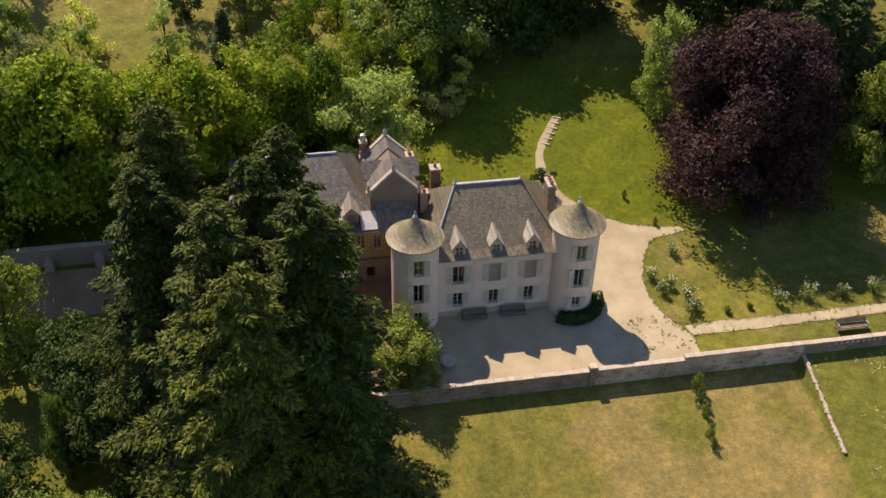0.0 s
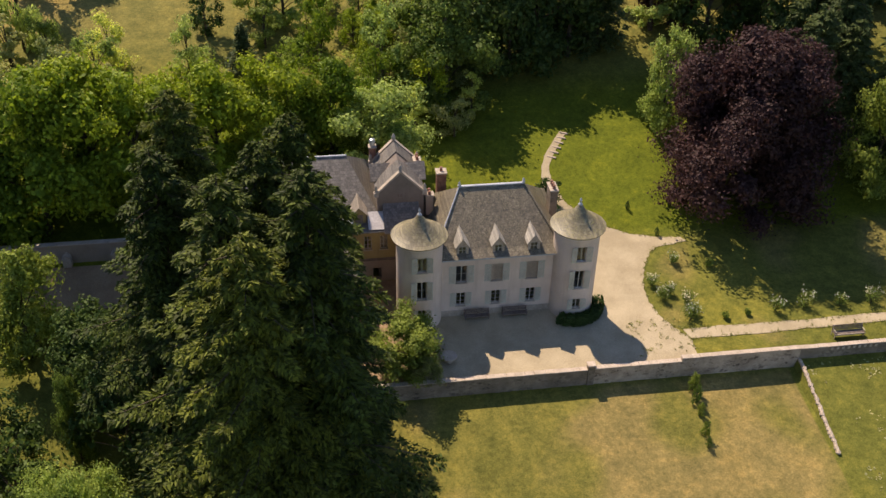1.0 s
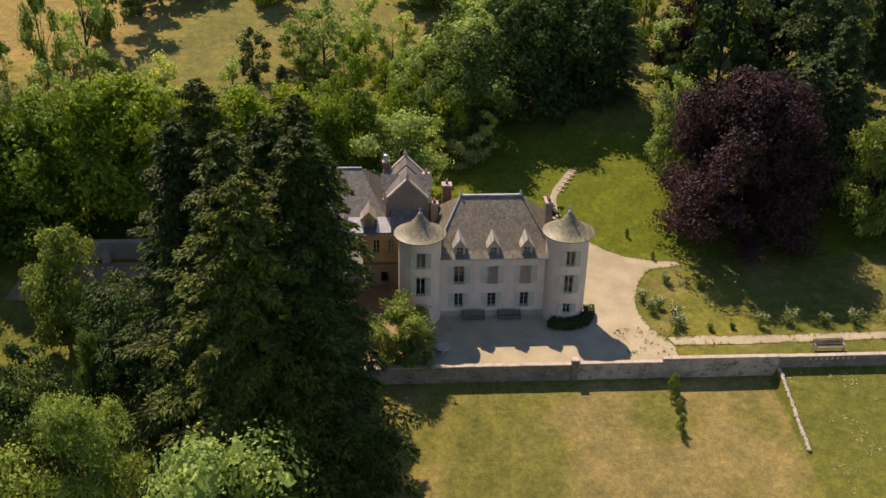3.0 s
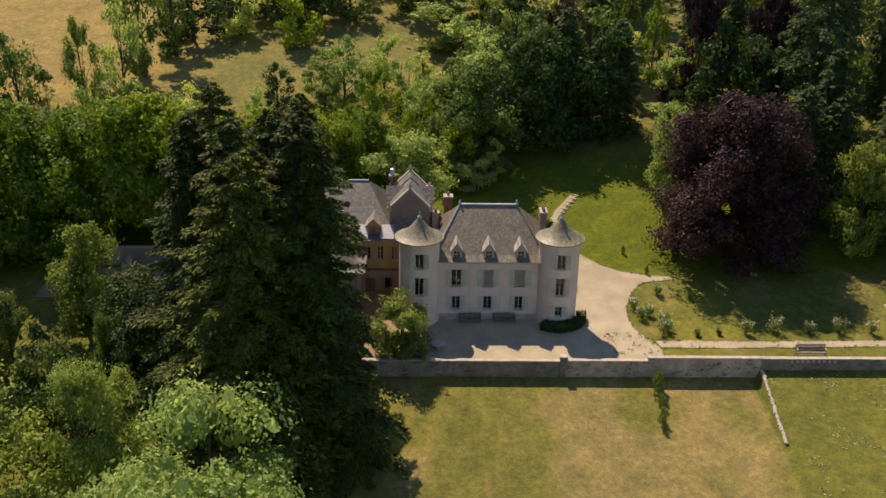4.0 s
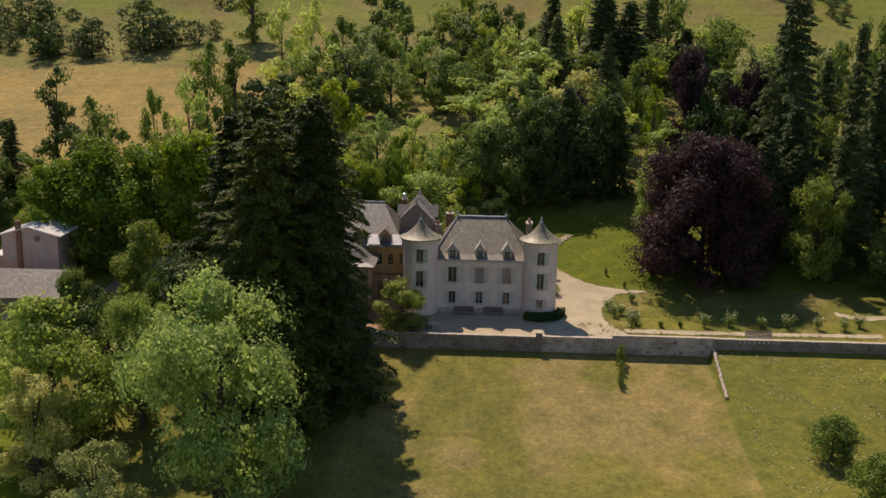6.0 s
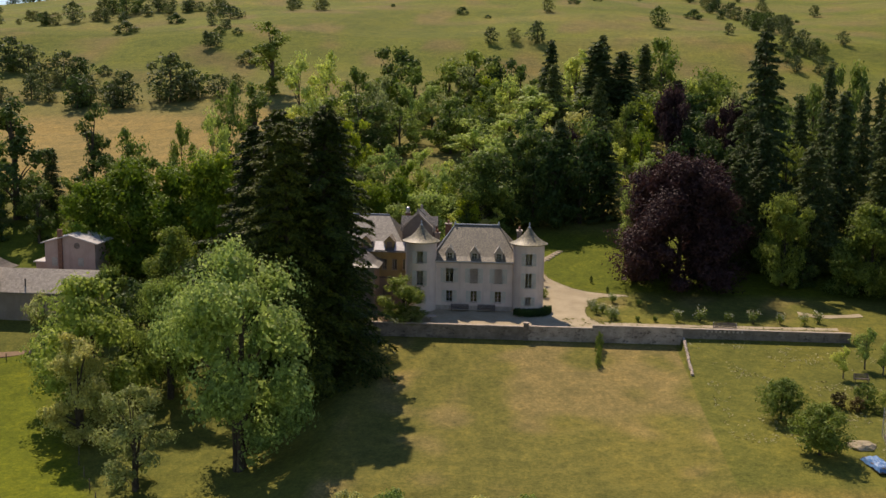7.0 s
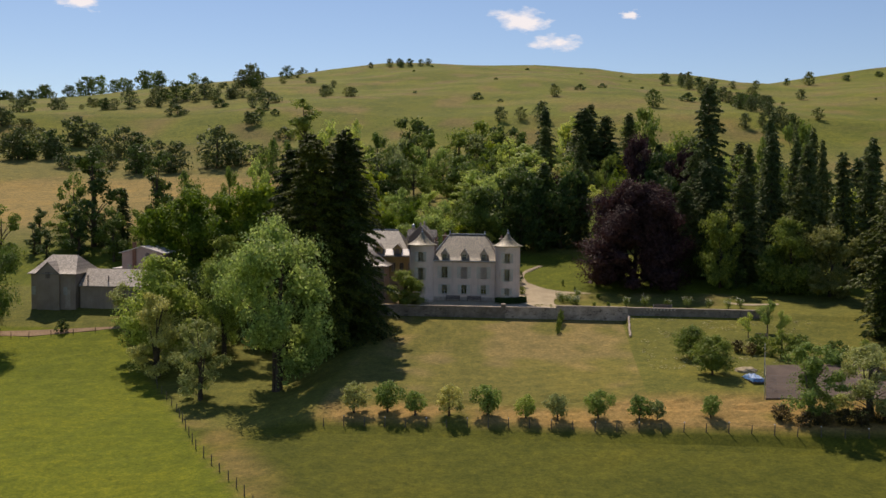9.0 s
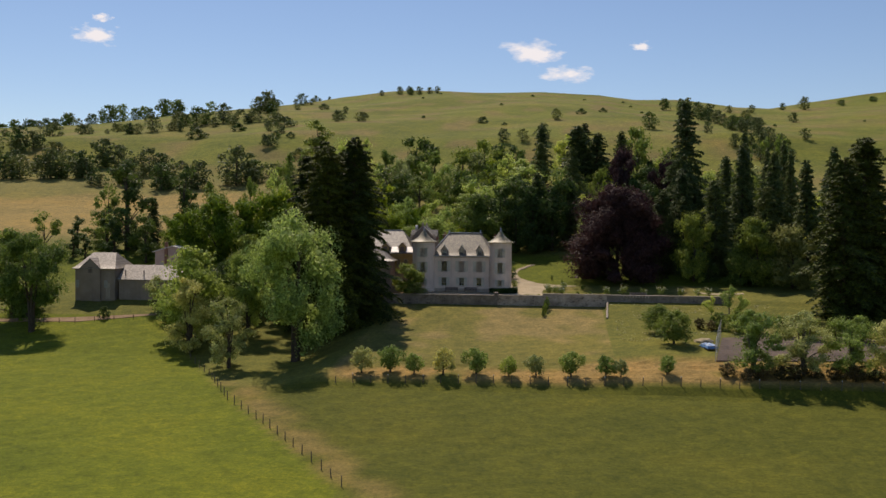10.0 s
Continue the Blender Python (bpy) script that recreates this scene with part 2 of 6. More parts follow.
def grass_material():
    k = Mat("grass", 0.95, 0, 0.15)
    at = k.n.new("ShaderNodeVertexColor")
    at.layer_name = "tone"
    base = at.outputs["Color"]
    big = k.ramp(k.noise(0.06, 6, 0.65), (0.3, (0.72, 0.78, 0.75)), (0.5, (1, 1, 1)), (0.7, (1.3, 1.18, 1.0)))
    mid = k.ramp(k.noise(0.45, 6, 0.7), (0.3, (0.65, 0.7, 0.65)), (0.7, (1.3, 1.25, 1.15)))
    tuft = k.ramp(k.noise(1.9, 6, 0.8), (0.36, (0.62, 0.66, 0.6)), (0.5, (1, 1, 1)), (0.64, (1.4, 1.32, 1.3)))
    fine = k.noise(6.0, 6, 0.8)
    c = k.mix(base, big, 0.8, "MULTIPLY")
    c = k.mix(c, mid, 0.8, "MULTIPLY")
    c = k.mix(c, tuft, 0.75, "MULTIPLY")
    c = k.mix(c, k.ramp(fine, (0.3, (0.6, 0.62, 0.55)), (0.7, (1.35, 1.33, 1.25))), 0.9, "MULTIPLY")
    dry = k.ramp(k.noise(0.9, 8, 0.75), (0.52, (0, 0, 0)), (0.7, (0.5, 0.5, 0.5)))
    c = k.mix(c, k.mix(c, (1.42, 1.25, 1.12), 1.0, "MULTIPLY"), dry)
    mow = k.noise(0.5, 4, 0.6, (0.12, 1.1, 1))
    c = k.mix(c, k.ramp(mow, (0.35, (0.85, 0.88, 0.85)), (0.65, (1.15, 1.1, 1.05))), 0.3, "MULTIPLY")
    k.color(c)
    return k.bump(fine, 0.35, 0.08).m


GRASS = grass_material()


def grass_tone(x, y):
    """Base colour of the grass by field: mown lawn, meadow, dry slope, stubble."""
    n1 = np.vectorize(lambda a, b: noise.noise((a * 0.05, b * 0.05, 3)))(x, y)
    n2 = np.vectorize(lambda a, b: noise.noise((a * 0.16, b * 0.16, 9)))(x, y)

    def put(col, c, w):
        return col + (np.array(c) - col) * np.clip(w, 0, 1)[..., None]
    col = np.zeros((*x.shape, 3)) + np.array((0.15, 0.155, 0.035))
    # front lawn, dry in places
    lawn = (y > -60) * (y < -11) * (x > -15) * (x < 29)
    col = put(col, (0.178, 0.167, 0.044), lawn)
    col = put(col, (0.29, 0.22, 0.1), lawn * 0.75 * smooth(0.05, 0.6, n2 + 0.6 * n1 + 0.55 * smooth(4, 14, x) * smooth(-36, -22, y)))
    # meadow by the fence
    col = put(col, (0.135, 0.163, 0.01), smooth(-31, -33, x - 1.3 + (y + 64) * 0.618) * (y < -16) * (y > -400))
    col = put(col, (0.096, 0.106, 0.013), smooth(-62, -64, y) * smooth(-33, -31, x - 1.3 + (y + 64) * 0.618))
    # dry strip beside the meadow fence
    col = put(col, (0.25, 0.185, 0.07), 0.75 * smooth(-33, -31.5, x - 1.3 + (y + 64) * 0.618) * smooth(-24, -29, x - 1.3 + (y + 64) * 0.618) * smooth(-56, -62, y) * smooth(-0.4, 0.2, n2))
    # dry bank under the shrubs
    col = put(col, (0.33, 0.225, 0.09), smooth(-63.5, -62, y) * smooth(-55 + 5 * smooth(20, 27, x), -58.5 + 3 * smooth(20, 27, x), y) * smooth(-17, -12, x) * smooth(-0.5, 0.25, n2 + np.where(x > 20, 0.45, 0)))
    # worn patches of the rose lawn
    col = put(col, (0.3, 0.22, 0.11), 0.35 * smooth(0.12, 0.4, n2 + 0.4 * n1) * (y > -10) * (y < 20) * (x > 17) * (x < 56))
    # garden lawn behind the house
    col = put(col, (0.122, 0.148, 0.014), smooth(9, 13, y) * smooth(46, 36, y))
    # slopes and hill
    far = smooth(38, 62, y)
    col = put(col, (0.2, 0.185, 0.06), far)
    col = put(col, (0.3, 0.225, 0.085), smooth(54, 66, y) * smooth(146, 138, y + 8 * n1 - 0.25 * np.clip(x + 120, -150, 0)) * smooth(-42, -58, x))
    col = put(col, (0.158, 0.182, 0.03), smooth(160, 215, y))
    n3 = np.vectorize(lambda a, b: noise.noise((a * 0.009, b * 0.05, 5)))(x, y)
    col = put(col, (0.125, 0.142, 0.022), smooth(180, 240, y) * 0.6 * smooth(0.0, 0.35, n3))
    col = put(col, (0.22, 0.2, 0.06), smooth(180, 240, y) * 0.6 * smooth(-0.1, -0.4, n3))
    col = put(col, (0.2, 0.17, 0.06), smooth(148, 165, y) * smooth(0.05, 0.35, n1))
    return col


def build_ground():
    xs = axis_steps([(-2400, -700, 170), (-700, -260, 40), (-260, -110, 10), (-110, -14, 1.5), (-14, 26.5, 1.08), (26.5, 30.0, 0.25), (30.0, 80, 1.5), (80, 260, 10), (260, 700, 30), (700, 2400, 170)])
    ys = axis_steps([(-600, -220, 60), (-220, -110, 6), (-110, -64, 1.6), (-64, -10.06, 1.0), (-10.06, -9.74, 0.32), (-9.74, 45, 1.1), (45, 130, 3), (130, 250, 7), (250, 600, 9), (600, 1300, 60), (1300, 3600, 500)])
    X, Y = np.meshgrid(xs, ys)
    Z = ground_z(X, Y)
    near = (np.abs(X) < 120) & (Y < 330)
    Z += np.where(near & ~((X > -58) & (X < 78) & (Y > -54) & (Y < 48)), 0.06 * np.sin(X * 0.9 + 2 * np.sin(Y * 0.3)) * np.sin(Y * 0.7), 0)
    rough = np.vectorize(lambda a, b: noise.noise((a * 0.9, b * 0.9, 1)) + 0.6 * noise.noise((a * 0.3, b * 0.3, 4)))(X, Y)
    Z += 0.26 * rough * smooth(-63.5, -61.5, Y) * smooth(-50, -55, Y) * smooth(-15, -12, X) * smooth(90, 80, X)
    ny, nx = X.shape
    verts = np.stack((X, Y, Z), -1).reshape(-1, 3).tolist()
    idx = np.arange(nx * ny).reshape(ny, nx)
    faces = np.stack((idx[:-1, :-1], idx[:-1, 1:], idx[1:, 1:], idx[1:, :-1]), -1).reshape(-1, 4).tolist()
    ob = raw("ground", verts, faces, GRASS, smooth=False)
    tone = grass_tone(X, Y).reshape(-1, 3)
    at = ob.data.color_attributes.new("tone", "FLOAT_COLOR", "POINT")
    at.data.foreach_set("color", np.concatenate((tone, np.ones((len(tone), 1))), 1).ravel())
    return tagged(ob, "grassy park, meadows and a dry hillside", "ground", kind="structure")


build_ground()


# ---- trees ----
def quads(centres, normals, size, aspect, rng, along=None):
    """Leaf sprays: one bent four-cornered leaf cluster at each centre."""
    n = len(centres)
    normals = normals / (np.linalg.norm(normals, axis=1, keepdims=True) + 1e-9)
    ref = rng.normal(size=(n, 3)) if along is None else along
    a = np.cross(normals, ref)
    a /= np.linalg.norm(a, axis=1, keepdims=True) + 1e-9
    b = np.cross(a, normals)
    s = (size * rng.uniform(0.6, 1.35, n))[:, None]
    j = rng.uniform(0.6, 1.3, (n, 4, 1))
    droop = normals * s * 0.35
    v = np.stack((centres - a * s * j[:, 0], centres - b * s * aspect * j[:, 1] - droop * 0.5, centres + a * s * j[:, 2] - droop * 0.4, centres + b * s * aspect * j[:, 3] - droop), 1)
    return v.reshape(-1, 3)


def needles(centres, normals, size, aspect, rng, along):
    """Needle sprays: one long three-cornered blade at each centre, pointing along the twig."""
    n = len(centres)
    normals = normals / (np.linalg.norm(normals, axis=1, keepdims=True) + 1e-9)
    b = along / (np.linalg.norm(along, axis=1, keepdims=True) + 1e-9)
    a = np.cross(normals, b)
    a /= np.linalg.norm(a, axis=1, keepdims=True) + 1e-9
    s = (np.asarray(size) * rng.uniform(0.6, 1.5, n))[:, None]
    v = np.stack((centres - a * s, centres + a * s, centres + b * s * aspect * 2 - normals * s * 0.8), 1)
    return v.reshape(-1, 3)


def leaf_mesh(name, verts, sides=4):
    n = len(verts) // sides
    me = bpy.data.meshes.new(name)
    me.vertices.add(n * sides)
    me.vertices.foreach_set("co", np.asarray(verts, np.float32).ravel())
    me.loops.add(n * sides)
    me.loops.foreach_set("vertex_index", np.arange(n * sides, dtype=np.int32))
    me.polygons.add(n)
    me.polygons.foreach_set("loop_start", np.arange(n, dtype=np.int32) * sides)
    me.update(calc_edges=True)
    return me


def grow(name, m, crown, trunk, bark, leaf, label, category="tree"):
    """A tree from a crown mesh and a trunk mesh."""
    t = thing(name, m, label, category)
    a = new("trunk", trunk)
    b = new("crown", crown)
    for o, mat in ((a, bark), (b, leaf)):
        o.parent = t
        if not o.data.materials:
            o.data.materials.append(mat)
        o.material_slots[0].link = "OBJECT"
        o.material_slots[0].material = mat
    return t


def broad_parts(seed, h=18.0, r=6.0, base=0.25, blobs=46, per=120, leaf=0.42, wide=0.4, skirt=0.75, clump=0.3, shade_fill=9, limbs=0, stems=1):
    """Round-headed tree: limbs that end in leafy clumps of uneven size. wide: height of the widest part; skirt: width at the foot."""
    rng = np.random.default_rng(seed)
    cs, pts, nrm = [], [], []
    ph = rng.uniform(0, 6.28, 4)
    for i in range(blobs):
        t = ((i + rng.random()) / blobs) ** 0.9
        th = i * 2.399963 + rng.normal() * 0.35
        if t > wide:
            f = math.sqrt(max(0.02, 1 - ((t - wide) / (1.02 - wide)) ** 2))
        else:
            f = skirt + (1 - skirt) * (t / wide) ** 0.7
        lump = 1 + 0.16 * math.sin(2 * th + ph[0] + 4 * t) + 0.12 * math.sin(3 * th + ph[1] - 7 * t) + rng.normal() * 0.07
        k = rng.uniform(0.62, 0.95) if rng.random() > 0.22 else rng.uniform(0.15, 0.6)
        br = r * clump * rng.uniform(0.7, 1.3) * (0.55 + 0.45 * f)
        R = max(0.0, r * f * lump * k - 0.25 * br)
        z = h * (base + (1 - base) * t) * (1 + 0.04 * math.sin(th + ph[2]))
        cs.append((R * math.cos(th), R * math.sin(th), max(z - 0.5 * br * t, 0.35 * br), br))
    if limbs:
        # each limb carries a cloud of smaller clumps on its upper and outer side
        step = len(cs) / limbs
        heads = [cs[int(i * step)] for i in range(limbs)]
        cs = list(heads)
        for i in range(blobs):
            x, y, z, br = heads[i % limbs]
            br *= 1.35 * (0.8 + 0.5 * ((i % limbs) * 0.618 % 1))
            d = rng.normal(size=3)
            d[2] = abs(d[2]) * 1.1 - 0.35
            d += np.array((x, y, 0)) / r * 0.9
            d /= np.linalg.norm(d)
            q = br * rng.uniform(0.3, 0.85)
            cs.append((x + d[0] * q, y + d[1] * q, max(z + d[2] * q * 0.9, 0.2 * br), br * rng.uniform(0.46, 0.82)))
    for x, y, z, br in cs:
        n = int(per * rng.uniform(0.7, 1.3))
        d = rng.normal(size=(n, 3))
        d[:, 2] += 0.42
        d += np.array((x, y, 0)) / (r + 1e-6) * 0.5
        d /= np.linalg.norm(d, axis=1, keepdims=True)
        q = br * rng.uniform(0.6, 1.12, (n, 1)) * d * np.array((1.05, 1.05, 0.78)) * (1 + 0.25 * np.sin(5 * d[:, :1] + 4 * d[:, 1:2] + ph[3]))
        pts.append(np.array((x, y, z)) + q)
        nrm.append(d + rng.normal(size=(n, 3)) * 0.38)
    pts, nrm = np.concatenate(pts), np.concatenate(nrm)
    pts[:, 2] = np.maximum(pts[:, 2], 0.05)
    sprays = quads(pts, nrm, leaf, 0.7, rng)
    # filler leaves inside the clumps, added to block skylight and darken the depths
    core = np.array(cs)
    m = core[rng.integers(0, len(core), len(core) * shade_fill)]
    inner = m[:, :3] * np.array((0.86, 0.86, 0.97)) + rng.normal(size=(len(m), 3)) * m[:, 3:] * 0.26
    inner[:, 2] = np.maximum(inner[:, 2], 0.1)
    sprays = np.concatenate((sprays, quads(inner, rng.normal(size=(len(m), 3)), r * clump * 0.3, 0.8, rng)))
    crown = leaf_mesh("crown", sprays)
    bm = empty_bm()
    tr = h * 0.018 + 0.05
    tube(bm, [(0, 0, -0.6), (0.05, 0, h * 0.2), (0.15, 0.1, h * 0.45), (0.1, 0.2, h * 0.8)], [tr * 1.3, tr, tr * 0.7, tr * 0.2], 8)
    for j in range(1, stems):
        a = j * 6.28 / stems
        tube(bm, [(0.5 * math.cos(a), 0.5 * math.sin(a), -0.6), (0.08 * r * math.cos(a), 0.08 * r * math.sin(a), h * 0.25), (0.28 * r * math.cos(a), 0.28 * r * math.sin(a), h * 0.7)], [tr, tr * 0.8, tr * 0.2], 6)
    for c in cs[::max(4, len(cs) // 15)]:
        z0 = min(h * 0.5, c[2] * 0.55)
        p = Vector((0.1, 0.05, z0))
        tube(bm, [p, p.lerp(Vector(c[:3]), 0.5) + Vector((0, 0, 0.02 * h)), c[:3]], [tr * 0.4, tr * 0.25, tr * 0.08], 5)
    me = bpy.data.meshes.new("trunk")
    bm.to_mesh(me)
    bm.free()
    return crown, me


def conifer_parts(seed, h=26.0, r=5.0, base=0.08, levels=26, arms=8, per=10, leaf=0.42, droop=0.35, ragged=0.3, power=0.85):
    """Tall conifer: uneven boughs that droop, each feathered with side shoots."""
    rng = np.random.default_rng(seed)
    pts, nrm, alo, siz = [], [], [], []
    bm = empty_bm()
    tube(bm, [(0, 0, -0.6), (0, 0, h * 0.3), (0.1, 0, h * 0.7), (0.05, 0.05, h)], [h * 0.016 + 0.1, h * 0.012 + 0.06, h * 0.007, 0.02], 8)
    ph = rng.uniform(0, 6.28, 3)
    for i in range(levels * arms):
        f = (i / (levels * arms)) ** 1.05
        th = i * 2.399963 + rng.normal() * 0.3
        z = h * (base + (1 - base) * f) + rng.normal() * 0.25
        reach = r * (1 - f) ** power * (1 + 0.16 * math.sin(3 * th + ph[0] + 9 * f) + 0.12 * math.sin(11 * f + ph[1])) + 0.2
        if f < 0.15:
            reach *= 0.8 + f * 1.3
        L = reach * rng.uniform(1 - ragged, 1 + ragged * 0.45)
        dr = droop * rng.uniform(0.5, 1.4) * (1.1 - 0.7 * f)
        d = np.array((math.cos(th), math.sin(th), 0))
        side = np.array((-d[1], d[0], 0))
        n = max(4, int(per * (0.3 + L / r)))
        s = np.sqrt(rng.uniform(0.06, 1, n))
        sgn = np.where(rng.random(n) < 0.5, -1, 1)
        wide = sgn * rng.uniform(0, 0.36, n) * L * (1.1 - s) * (0.4 + s)
        zz = z + L * (0.16 * s - dr * s ** 2) - np.abs(wide) * 0.3 - rng.uniform(0, 0.35, n) * (0.3 + 0.7 * rng.random(n))
        p = d * (L * s)[:, None] + side * wide[:, None]
        p[:, 2] = zz
        pts.append(p)
        nrm.append(np.zeros((n, 3)) + d * 0.35 + side * (sgn * 0.35)[:, None] + np.array((0, 0, 0.8)) + rng.normal(size=(n, 3)) * 0.5)
        alo.append(side * (sgn * 0.8)[:, None] + d * 0.75 + np.array((0, 0, -0.25)) + rng.normal(size=(n, 3)) * 0.3)
        if i % 3 == 0 and L > 1:
            tube(bm, [(0, 0, z), (d[0] * L * 0.5, d[1] * L * 0.5, z + L * (0.08 - dr * 0.25)), (d[0] * L * 0.9, d[1] * L * 0.9, z + L * (0.14 - dr * 0.81))], [0.07, 0.045, 0.015], 4)
    pts, nrm, alo = np.concatenate(pts), np.concatenate(nrm), np.concatenate(alo)
    blades = needles(pts, nrm, leaf, 1.9, rng, alo)
    # filler blades close to the stem, added to keep skylight out of the crown
    n = levels * arms * 4
    f = rng.uniform(0, 0.97, n)
    th = rng.uniform(0, 6.28, n)
    rr = r * (1 - f) ** power * rng.uniform(0.1, 0.55, n)
    inner = np.stack((rr * np.cos(th), rr * np.sin(th), h * (base + (1 - base) * f) - 0.25 * rr), -1)
    blades = np.concatenate((blades, needles(inner, rng.normal(size=(n, 3)), 0.15 + 0.0 * f, 1.5, rng, rng.normal(size=(n, 3)))))
    crown = leaf_mesh("crown", blades, 3)
    me = bpy.data.meshes.new("trunk")
    bm.to_mesh(me)
    bm.free()
    return crown, me


# shapes, each at its own full height
BROAD = [broad_parts(s, 18, 7.0, 0.0, 100, 86, 0.27, limbs=30) for s in (1, 2, 3)]
BROAD_BIG = [broad_parts(s, 22, 8.5, 0.16, 230, 105, 0.22, 0.5, 0.6, 0.3, 4, limbs=28, stems=6) for s in (11, 12)]
WILLOW = [broad_parts(s, 14, 4.6, 0.06, 100, 66, 0.18, 0.35, 0.75, 0.27, 5, limbs=26, stems=3) for s in (15, 16)]
ROUND = [broad_parts(s, 9, 4.2, 0.13, 70, 110, 0.17, 0.45, 0.8, 0.3, 6) for s in (7, 8)]
WOOD = [broad_parts(s, 18, 7.0, 0.02, 58, 44, 0.36, 0.45, 0.75, 0.31, 5, limbs=17) for s in (4, 5, 6)]
COLUMN = [broad_parts(s, 20, 3.4, 0.02, 52, 52, 0.29, 0.45, 0.75, 0.42, 5, limbs=18) for s in (21, 22)]
BEECH = [broad_parts(31, 21.5, 11.0, -0.02, 360, 165, 0.2, 0.28, 1.04, 0.21, 14, limbs=120)]
FIR = [conifer_parts(s, 30, 7.0, 0.02, 38, 9, 215, 0.092, 0.5, 0.55, 0.54) for s in (41, 42, 43)]
PARK_FIR = [conifer_parts(s, 30, 7.0, 0.02, 34, 9, 85, 0.15, 0.5, 0.45, 0.52) for s in (44, 45)]
SPRUCE = [conifer_parts(s, 26, 4.6, 0.03, 34, 10, 24, 0.19, 0.4, 0.45, 0.58) for s in (51, 52)]
FAR_BROAD = [broad_parts(s, 16, 6.8, 0.0, 48, 36, 0.46, 0.42, 0.85, 0.32, 4, limbs=13) for s in (61, 62, 63)]
HILL_BROAD = [broad_parts(s, 16, 6.8, 0.0, 24, 38, 0.64, 0.5, 0.9, 0.42, 3) for s in (64, 65, 66)]
FAR_FIR = [conifer_parts(71, 26, 4.6, 0.04, 24, 9, 11, 0.36, 0.35, 0.35, 0.62)]
BUSH = [broad_parts(s, 3.2, 1.6, 0.0, 26, 66, 0.11, 0.35, 0.95, 0.36, 6) for s in (81, 82)]
ORCHARD = [broad_parts(s, 3.2, 1.55, 0.2, 34, 80, 0.1, 0.6, 0.62, 0.36, 6) for s in (83, 84, 85)]
FAR_BUSH = [broad_parts(91, 4.0, 2.8, 0.0, 16, 40, 0.3, 0.4, 0.95, 0.42, 4)]
SAPLING = [broad_parts(95, 6, 1.9, 0.3, 30, 60, 0.14, 0.5, 0.75, 0.42, 4, limbs=12)]


def plant(shape, native, x, y, height, leaf, name, label, spread=1.0, bark=BARK, turn=None, category="tree", sink=0.0):
    rz = random.uniform(0, 360) if turn is None else turn
    s = height / native
    m = pose(x, y, gz(x, y) - sink, random.uniform(-2, 2), random.uniform(-2, 2), rz) @ Matrix.Diagonal((s * spread, s * spread, s, 1))
    return grow(name, m, *shape, bark, leaf, label, category)


def top_at(x, y, z):
    """Height of a tree at x, y whose tip reaches z."""
    return z - gz(x, y)


rw = random.Random(5)
placed = []
# the great firs beside the house
for i, (x, y, zt, sp) in enumerate(((-29.4, -3.6, 29.5, 0.86), (-30.8, -11.2, 28.2, 1.01), (-20.5, -9.7, 29.8, 0.89), (-21.8, -13.7, 29.3, 0.91), (-25.6, -20.7, 30.6, 1.05), (-20, -21.6, 31, 1.01), (-22.4, -25.4, 29.1, 0.91))):
    plant(FIR[i % 3], 30, x, y, top_at(x, y, zt), LEAF_FIR, "fir_tree", "tall dark fir with drooping boughs beside the house", sp * 1.07)
# copper beech
plant(BEECH[0], 21.5, 33.4, 17.2, 20.2, LEAF_COPPER, "copper_beech", "huge purple copper beech with a round crown on the lawn", 0.97, turn=40)
for x, y, zt, sp in ((37.3, 55.2, 35.3, 0.71), (48.5, 52, 32.1, 0.76)):
    plant(BROAD[0], 18, x, y, top_at(x, y, zt), LEAF_COPPER, "copper_beech", "tall purple-leaved beech at the wood's edge", sp * 0.6)
